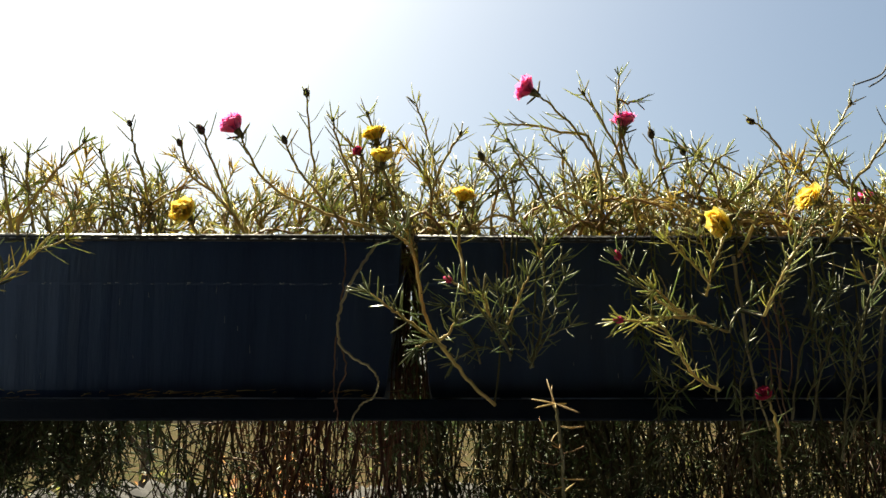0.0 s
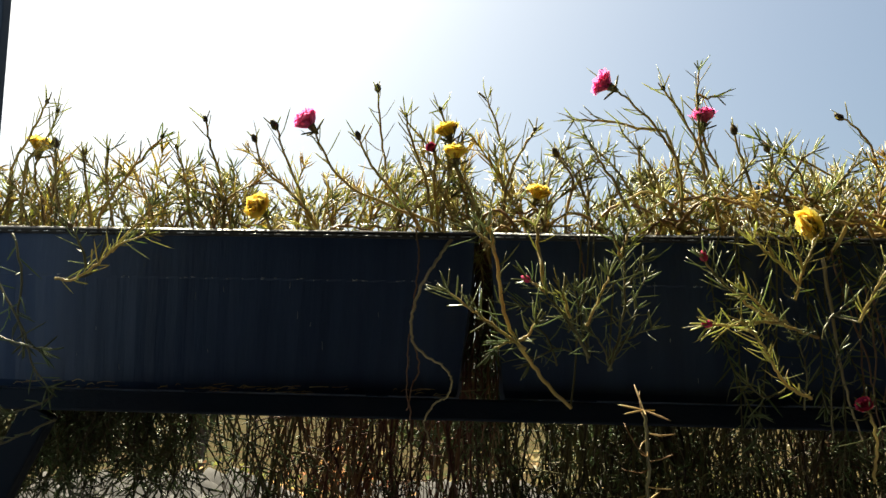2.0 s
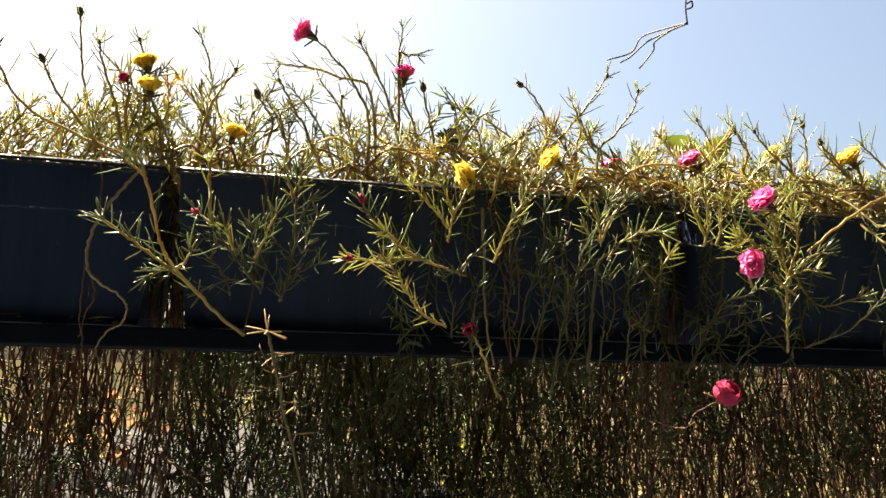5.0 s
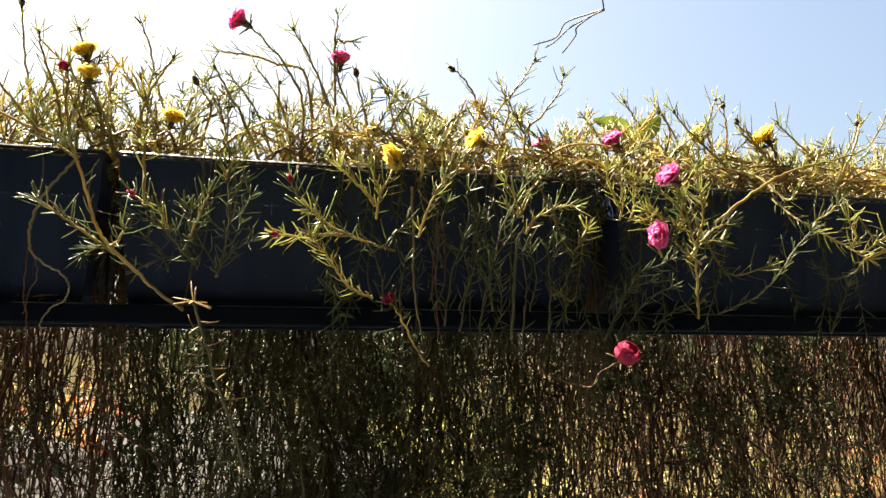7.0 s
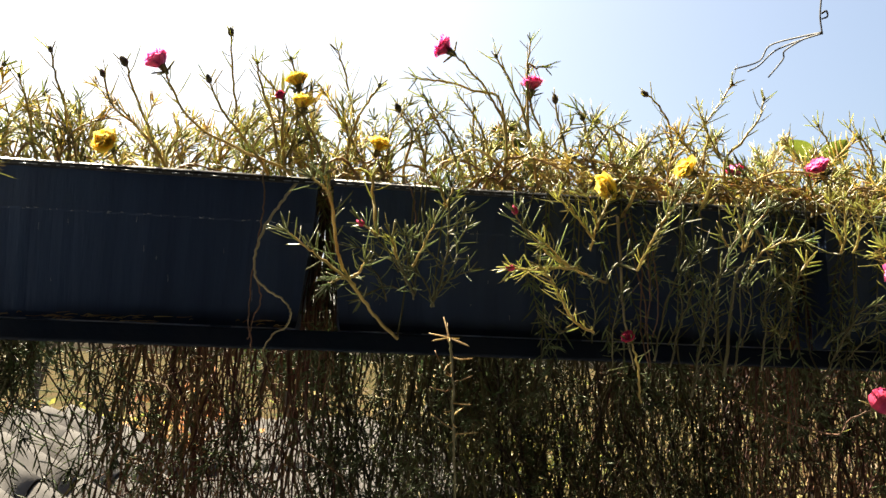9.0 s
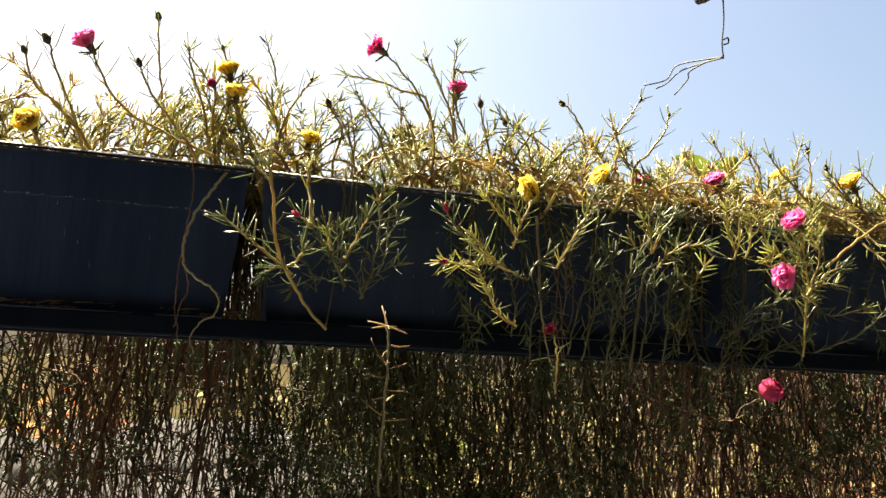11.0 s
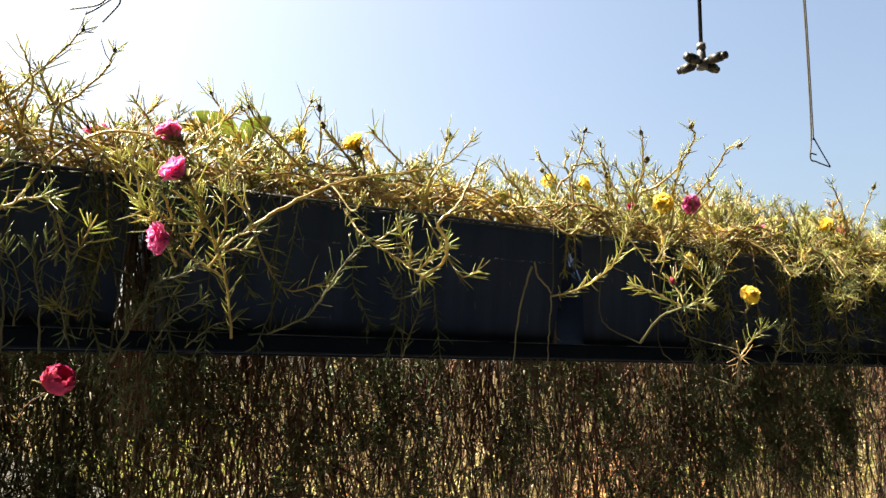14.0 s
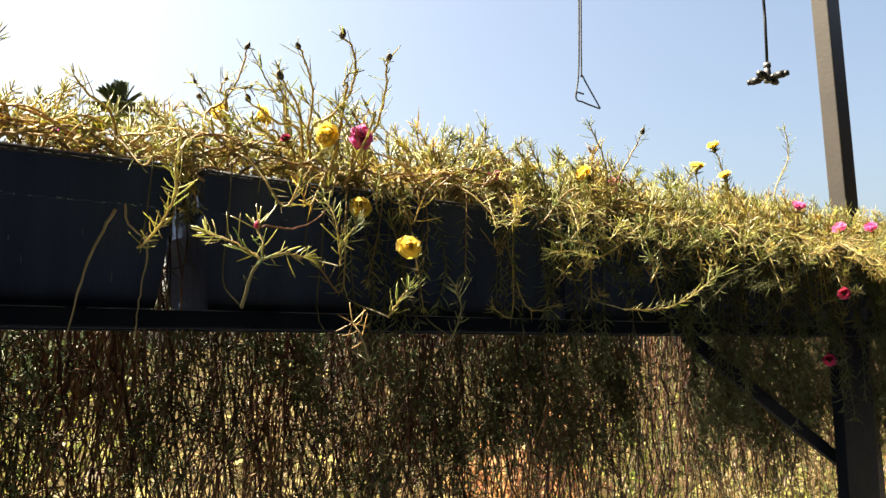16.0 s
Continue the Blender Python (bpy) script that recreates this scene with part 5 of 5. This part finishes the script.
        for _ in range(rnd.choice((3, 6, 9))):
            x, y, z = cx + R(-0.035, 0.035), R(1.085, 1.16), cz + R(-0.04, 0.04)
            c = [(x, y + 0.02, z + 0.06), (x + R(-0.01, 0.01), y + 0.005, z + 0.02), (x + R(-0.025, 0.025), y, z - 0.02), (x + R(-0.05, 0.05), y - R(0, 0.03), z - R(0.03, 0.07))]
            leafy(olive, shadeleaf, curve_points([Vector(p) - o for p in c], 3), 0.0013, 0.0008, 0.1, 0.0085, 0.020, 0.1, 3, 5, 0.6, True)
    # long sprays trailing across the opening between the clumps
    if -0.60 < x0 < -0.20:
        for _ in range(14):
            x, z, s = R(-0.56, -0.27), R(1.50, 1.60), R(-1, 1)
            c = [(x, 1.10, 1.68), (x + s * 0.02, 1.12, z), (x + s * 0.06, 1.12 + R(-0.02, 0.04), z - R(0.05, 0.08)), (x + s * R(0.09, 0.15), 1.13, z - R(0.10, 0.17)), (x + s * R(0.14, 0.20), 1.12, z - R(0.15, 0.22))]
            leafy(olive, shadeleaf, curve_points([Vector(p) - o for p in c], 4), 0.0016, 0.0009, 0.3, 0.009, 0.022, 0.1, 3, 6, 0.6, True)
    # dark shoots hanging close against the box front and past the rail, shade put into their colour
    fore, foreleaf = Shape(), Shape()
    for _ in range(0 if x0 < 0.3 else 9 if x0 < 0.85 else 3 if x0 < 1.0 else 0 if x0 < 1.45 else 10 if x0 < 2.2 else 20):
        x, low, s = x0 + R(-0.1, 0.1), (R(1.46, 1.64) if x0 < 2.2 else R(1.34, 1.60)), R(-0.03, 0.03)
        c = [(x, 0.93, 1.735), (x + R(-0.008, 0.008), 0.897, 1.737), (x + s * 0.4 + R(-0.012, 0.012), R(0.880, 0.893), 1.688), (x + s * 0.8 + R(-0.015, 0.015), R(0.87, 0.89), (1.688 + low) / 2), (x + s + R(-0.02, 0.02), R(0.86, 0.89), low)]
        leafy(fore, foreleaf, curve_points([Vector(p) - o for p in c], 4), 0.0013, 0.0008, 0.2, rnd.choice((0.0045, 0.006, 0.009)), 0.019, 0.0, 3, 6, 0.6, True)
    if fore.v:
        part("stem_fringe", fore, STEMSHADE, plant, "thin stems hanging against the box, shade in their colour", kind="stuff")
        part("fringe_foliage", foreleaf, LEAFSHADE, plant, "green needle leaves toned for shade", kind="stuff")
    if brown.v:
        part("stem_curtain", brown, STEMDRY, plant, "curtain of dry reddish-brown hanging stems", kind="stuff")
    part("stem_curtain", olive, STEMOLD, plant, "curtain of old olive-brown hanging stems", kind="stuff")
    part("hanging_foliage", shadeleaf, LEAFSHADE, plant, "sparse green hanging leaves toned for shade", kind="stuff")

# stems dropping through the gaps between the boxes
for k in range(7):
    x = (BOXES[k] + BOXES[k + 1]) / 2
    plant = plant_at(x)
    o = Vector(plant.location)
    st, lf = Shape(), Shape()
    for _ in range(26 if k < 3 else 9):
        dx, y = R(-0.024, 0.026), R(0.94, 1.08)
        c = [(x + dx * 0.2, y, 1.74), (x + dx * 0.3, y, 1.71), (x + dx * 0.8 + R(-0.006, 0.006), y, 1.65), (x + dx + R(-0.01, 0.01), y, 1.58), (x + dx, y, R(1.42, 1.54))]
        leafy(st, lf, curve_points([Vector(p) - o for p in c], 3), 0.0012, 0.0008, 0.1, rnd.choice((0.012, 0.025)), 0.015, 0.0, 4, 5, 0.6, True)
    gs, gl = Shape(), Shape()
    for _ in range(7 if k != 1 else 4):
        dx, y = R(-0.03, 0.03), (R(0.902, 0.93) if rnd.random() < 0.4 else R(0.93, 1.08))
        c = [(x + dx, 0.97, 1.73), (x + dx * 1.1, y, 1.75), (x + dx * 1.2 + R(-0.01, 0.01), y - 0.01, 1.73), (x + dx * 0.8 + R(-0.015, 0.015), y - 0.004, R(1.66, 1.71))]
        leafy(gs, gl, curve_points([Vector(p) - o for p in c], 3), 0.0016, 0.0010, 0.15, 0.0045, 0.0165, 0.0, 4, 8, 0.55)
    part("stem_thicket", gs, STEM, plant, "green stems crowding the gap between two boxes", kind="stuff")
    part("foliage", gl, LEAF, plant, "green needle leaves", kind="stuff")
    part("stem_curtain", st, STEMDRY, plant, "brown stems dropping between two boxes", kind="stuff")
    part("hanging_foliage", lf, LEAFSHADE, plant, "green hanging leaves toned for shade", kind="stuff")

# broad-leaved seedlings among the moss roses
def seedling(at, blades, label):
    s = thing("seedling", at, label, "seedling", "seedlings in the boxes")
    st = Shape()
    top = max(b[0][2] for b in blades)
    tip = Vector(blades[0][0])
    st.tube([Vector((0, 0, 0)), tip * 0.5 + Vector((0.003, -0.01, 0)), tip], 0.0018, 0.0012, 6)
    part("stem", st, CALYX, s)
    for root, way, length, width in blades:
        lf = Shape()
        way = Vector(way).normalized()
        lf.blade(Vector(root), way, Vector((-0.2, -0.9, 0.35)), length, width, 0.15)
        part("leaf", lf, BROADLEAF, s)


seedling((0.800, 1.04, 1.700), (((0.0, 0.075, 0.156), (-0.90, -0.08, 0.43), 0.078, 0.046), ((0.004, 0.075, 0.152), (0.60, -0.25, 0.75), 0.062, 0.040), ((0.0, 0.06, 0.145), (-0.75, -0.25, -0.35), 0.042, 0.028), ((0.0, 0.05, 0.135), (0.5, -0.3, -0.25), 0.038, 0.030)),
         "young plant with broad bright green leaves")
seedling((1.17, 0.98, 1.700), (((0, 0.0, 0.075), (0.75, -0.15, 0.45), 0.045, 0.024), ((0, 0.0, 0.07), (-0.8, -0.2, 0.2), 0.04, 0.022)), "young plant with broad bright green leaves")


# dead bits lying on the rail under the first box, also standing in for glints of light there
litter = Shape()
for _ in range(60):
    x, y, z = rnd.choice((R(-0.50, -0.28), R(-0.30, -0.12), R(-0.26, -0.16), R(-0.08, 0.0))), R(0.908, 0.923), 1.552 + R(0, 0.008)
    a, ln = R(-0.35, 0.35), R(0.003, 0.022)
    litter.tube(curve_points([(x, y, z), (x + ln * 0.5, y + R(-0.003, 0.003), z + R(-0.0005, 0.003)), (x + ln, y + a * 0.01, z + R(0, 0.002))], 3), 0.0005, 0.0003, 4)
lit = new("straw_and_glints", litter.mesh("straw_and_glints", STRAW))
tagged(lit, "dry straw and leaf bits on the rail, some standing in for glints", "litter", kind="stuff")

# ---- foggers, wires ----
def fogger(at, tail=False):
    """Four small nozzles on a hub, hung from a thin black tube."""
    f = thing("fogger", at, "grey four-nozzle fogger hanging on a thin black tube", "sprinkler", "foggers over the planters")
    t = Shape()
    top = 2.592 - at[2]
    t.tube([Vector((0, 0, 0.02)), Vector((0.002, 0, top * 0.3)), Vector((-0.003, 0.002, top * 0.7)), Vector((0, 0.86 - at[1], top))], 0.0034, 0.0034, 8)
    part("tube", t, TUBE, f)
    hub = Shape()
    hub.tube([Vector((0, 0, -0.012)), Vector((0, 0, -0.006)), Vector((0, 0, 0.012)), Vector((0, 0, 0.026))], 0.0095, 0.0065, 10)
    hub.tube([Vector((0, 0, 0.024)), Vector((0, 0, 0.034))], 0.0085, 0.0075, 8)
    part("hub", hub, NOZZLE, f)
    for k in range(4):
        a = radians(90 * k + 8)
        d = Vector((math.cos(a), math.sin(a), -0.03)).normalized()
        n = Shape()
        n.tube([d * 0.006, d * 0.018], 0.0055, 0.0055, 8)
        n.tube([d * 0.018, d * 0.038], 0.0088, 0.0086, 10)
        n.tube([d * 0.038, d * 0.047], 0.0070, 0.0066, 8)
        part("nozzle", n, TUBE, f)
    return f


fogger((1.517, 0.835, 2.040))
fogger((2.590, 0.920, 2.122))
fogger((0.605, 0.820, 2.035))


def bent_wire(name, runs, label, r=0.0013):
    w = thing(name, runs[0][0], label, "wire")
    for run in runs:
        s = Shape()
        s.tube(curve_points([Vector(p) - Vector(runs[0][0]) for p in run], 5), r, r * 0.8, 6)
        part("strand", s, WIRE, w)


bent_wire("hanging_wire", (((0.605, 0.820, 2.022), (0.606, 0.820, 1.985), (0.603, 0.820, 1.953), (0.605, 0.820, 1.930)),
                           ((0.604, 0.819, 1.956), (0.608, 0.815, 1.958), (0.609, 0.815, 1.951), (0.604, 0.819, 1.949)),
                           ((0.604, 0.820, 1.932), (0.603, 0.860, 1.944), (0.589, 0.905, 1.950), (0.576, 0.910, 1.929), (0.546, 0.920, 1.919)),
                           ((0.604, 0.820, 1.931), (0.602, 0.860, 1.939), (0.593, 0.900, 1.941), (0.573, 0.905, 1.921), (0.562, 0.915, 1.915)),
                           ((0.605, 0.820, 1.933), (0.605, 0.850, 1.939), (0.594, 0.880, 1.933), (0.594, 0.885, 1.923), (0.579, 0.895, 1.901))),
          "loose binding wire dangling under a fogger", 0.0012)
bent_wire("wire_hanger", (((2.045, 0.98, 2.60), (2.046, 0.98, 2.3), (2.040, 0.98, 2.05), (2.030, 0.98, 1.985), (2.045, 0.975, 1.975), (2.085, 0.97, 1.968)),
                          ((2.051, 0.98, 2.60), (2.052, 0.98, 2.3), (2.047, 0.98, 2.05), (2.050, 0.98, 2.03), (2.086, 0.97, 1.969)),
                          ((2.030, 0.98, 1.985), (2.034, 0.98, 1.994), (2.05, 0.978, 1.993))),
          "thin wire bent into a hook at its end", 0.0019)
tie = bar("pipe_bracket", (2.048, 0.87, 2.60), (2.048, 0.99, 2.60), 0.012, 0.004, None)
tagged(tie, "small steel bracket carrying the wire", "bracket")


# ---- garden behind and below ----
def leaf_cloud(count, centre, size, leaf, seed):
    q = random.Random(seed)
    s = Shape()
    for _ in range(count):
        v = Vector((q.gauss(0, 1), q.gauss(0, 1), q.gauss(0, 1))).normalized() * (q.random() ** 0.4)
        p = Vector(centre) + Vector((v.x * size[0], v.y * size[1], v.z * size[2])) * (0.8 + 0.35 * noise.noise(v * 2.3 + Vector((seed, 0, 0))))
        d = Vector((q.uniform(-1, 1), q.uniform(-1, 1), q.uniform(-0.6, 0.8))).normalized()
        side = d.orthogonal().normalized()
        side.rotate(Matrix.Rotation(q.uniform(0, 6.28), 3, d))
        b, ln = len(s.v), leaf * q.uniform(0.6, 1.3)
        s.v += [p, p + d * ln * 0.5 + side * ln * 0.22, p + d * ln + d.cross(side) * ln * 0.15, p + d * ln * 0.5 - side * ln * 0.22]
        s.f.append((b, b + 1, b + 2, b + 3))
    return s


def bush(name, at, size, count, leaf, mat, seed, label, category, trunk=0.03, group=""):
    t = thing(name, at, label, category, group)
    q = random.Random(seed)
    tr = Shape()
    top = Vector((0, 0, size[2] * 1.2))
    tr.tube([Vector((0, 0, 0)), Vector((0.02, 0.01, size[2] * 0.5)), top], trunk, trunk * 0.5, 8)
    for _ in range(9):
        z = q.uniform(0.3, 1.0)
        e = Vector((q.uniform(-0.75, 0.75) * size[0], q.uniform(-0.75, 0.75) * size[1], size[2] * (1.0 + q.uniform(0, 0.8))))
        tr.tube([top * z, (top * z).lerp(e, 0.5) + Vector((0, 0, 0.05 * size[2])), e], trunk * 0.45, trunk * 0.12, 6)
    part("trunk", tr, BARK, t)
    crown = Shape()
    for j in range(6):
        c = Vector((q.uniform(-0.45, 0.45) * size[0], q.uniform(-0.45, 0.45) * size[1], size[2] * q.uniform(1.0, 1.55)))
        cl = leaf_cloud(count // 6, c, [v * q.uniform(0.45, 0.65) for v in size], leaf, seed * 10 + j)
        b = len(crown.v)
        crown.v += cl.v
        crown.f += [tuple(b + i for i in f) for f in cl.f]
    part("crown", crown, mat, t, kind="stuff")


def palm(at, high, crown):
    """A slim trunk with a fan of stiff feathered fronds."""
    t = thing("palm", at, "distant palm with a fan of stiff dark fronds", "palm")
    tr, lf = Shape(), Shape()
    tr.tube([Vector((0, 0, 0)), Vector((0.2, 0, high * 0.5)), Vector((0, 0, high))], 0.16, 0.11, 10)
    part("trunk", tr, BARK, t)
    q = random.Random(5)
    for k in range(26):
        a, e = q.uniform(0, 6.28), q.uniform(0.15, 1.35)
        d = Vector((math.cos(a) * math.cos(e), math.sin(a) * math.cos(e), math.sin(e)))
        pts = [Vector((0, 0, high)) + d * crown * s - Vector((0, 0, 0.35 * crown * s * s * math.cos(e))) for s in (0, 0.25, 0.5, 0.75, 1.0)]
        lf.tube(pts, 0.02, 0.008, 4)
        side = d.cross(UP).normalized()
        for m in range(16):
            s = 0.15 + 0.85 * m / 15
            p = pts[int(s * 3.99)].lerp(pts[int(s * 3.99) + 1], s * 3.99 - int(s * 3.99)) if s < 1 else pts[-1]
            for sd in (-1, 1):
                lf.needle(p, (d * 0.9 + side * sd * 0.7).normalized(), crown * 0.42 * (1.1 - 0.5 * s), 0.028, Vector((0, 0, -0.25)))
    part("fronds", lf, TREELEAF, t, kind="stuff")


palm((7.0, 30.5, -3.2), 13.7, 1.15)
near = [(1.45 + 0.62 * k, 2.45 + 0.5 * (k % 3), 0.55, 1.42 + 0.08 * (k % 4), (SHRUB, SHRUBPALE, SHRUB, SHRUBRED)[(k * 3) % 4]) for k in range(14)]
far = [(4.0, 5.0, 1.3, 1.75, SHRUBPALE), (5.6, 5.6, 1.5, 1.8, SHRUBRED), (7.6, 6.4, 1.8, 1.85, SHRUB), (9.8, 5.4, 1.6, 1.8, SHRUBPALE), (12.4, 6.4, 1.8, 1.8, SHRUB), (2.6, 9.4, 1.8, 1.75, SHRUB), (-3.4, 6.6, 1.7, 1.7, SHRUB), (-1.3, 6.6, 1.5, 1.65, SHRUBRED), (0.3, 8.2, 1.6, 1.75, SHRUBPALE), (4.6, 9.0, 1.9, 1.8, SHRUBPALE), (-5.6, 7.4, 2.0, 1.7, SHRUBPALE), (-2.6, 5.6, 1.2, 1.22, SHRUBPALE), (-2.1, 8.2, 1.6, 1.35, SHRUB), (-4.2, 8.6, 1.8, 1.3, SHRUBRED), (-0.6, 7.4, 1.4, 1.25, SHRUB), (1.5, 6.6, 1.4, 1.3, SHRUB), (2.4, 5.4, 1.2, 1.2, SHRUBPALE)]
for k, (x, y, w, top, mat) in enumerate(near + far):
    high = (top + 3.2) / 2.1
    bush("garden_shrub", (x, y, -3.2), (w, w, high), 2600 if k < 14 else 3600, 0.055 if k < 14 else 0.11, mat, 40 + k, {"shrub_leaf": "sunlit leafy green garden shrub below the terrace", "orange_shrub_leaf": "orange-leaved garden shrub below the terrace"}.get(mat.name, "pale dry garden shrub below the terrace"), "shrub", 0.05, "shrubs in the garden")
for k, (x, y, w, high) in enumerate(((-9.6, 27, 3.2, 6.0), (-16, 30, 4.0, 4.2), (6, 34, 4.0, 3.4), (17, 33, 4.5, 3.6), (29, 34, 5.0, 3.8), (-2, 38, 4.2, 3.6))):
    bush("tree", (x, y, -3.2), (w, w, high), 5200, 0.35, TREELEAF, 80 + k, "distant dark green tree in the garden", "tree", 0.22, "distant trees")
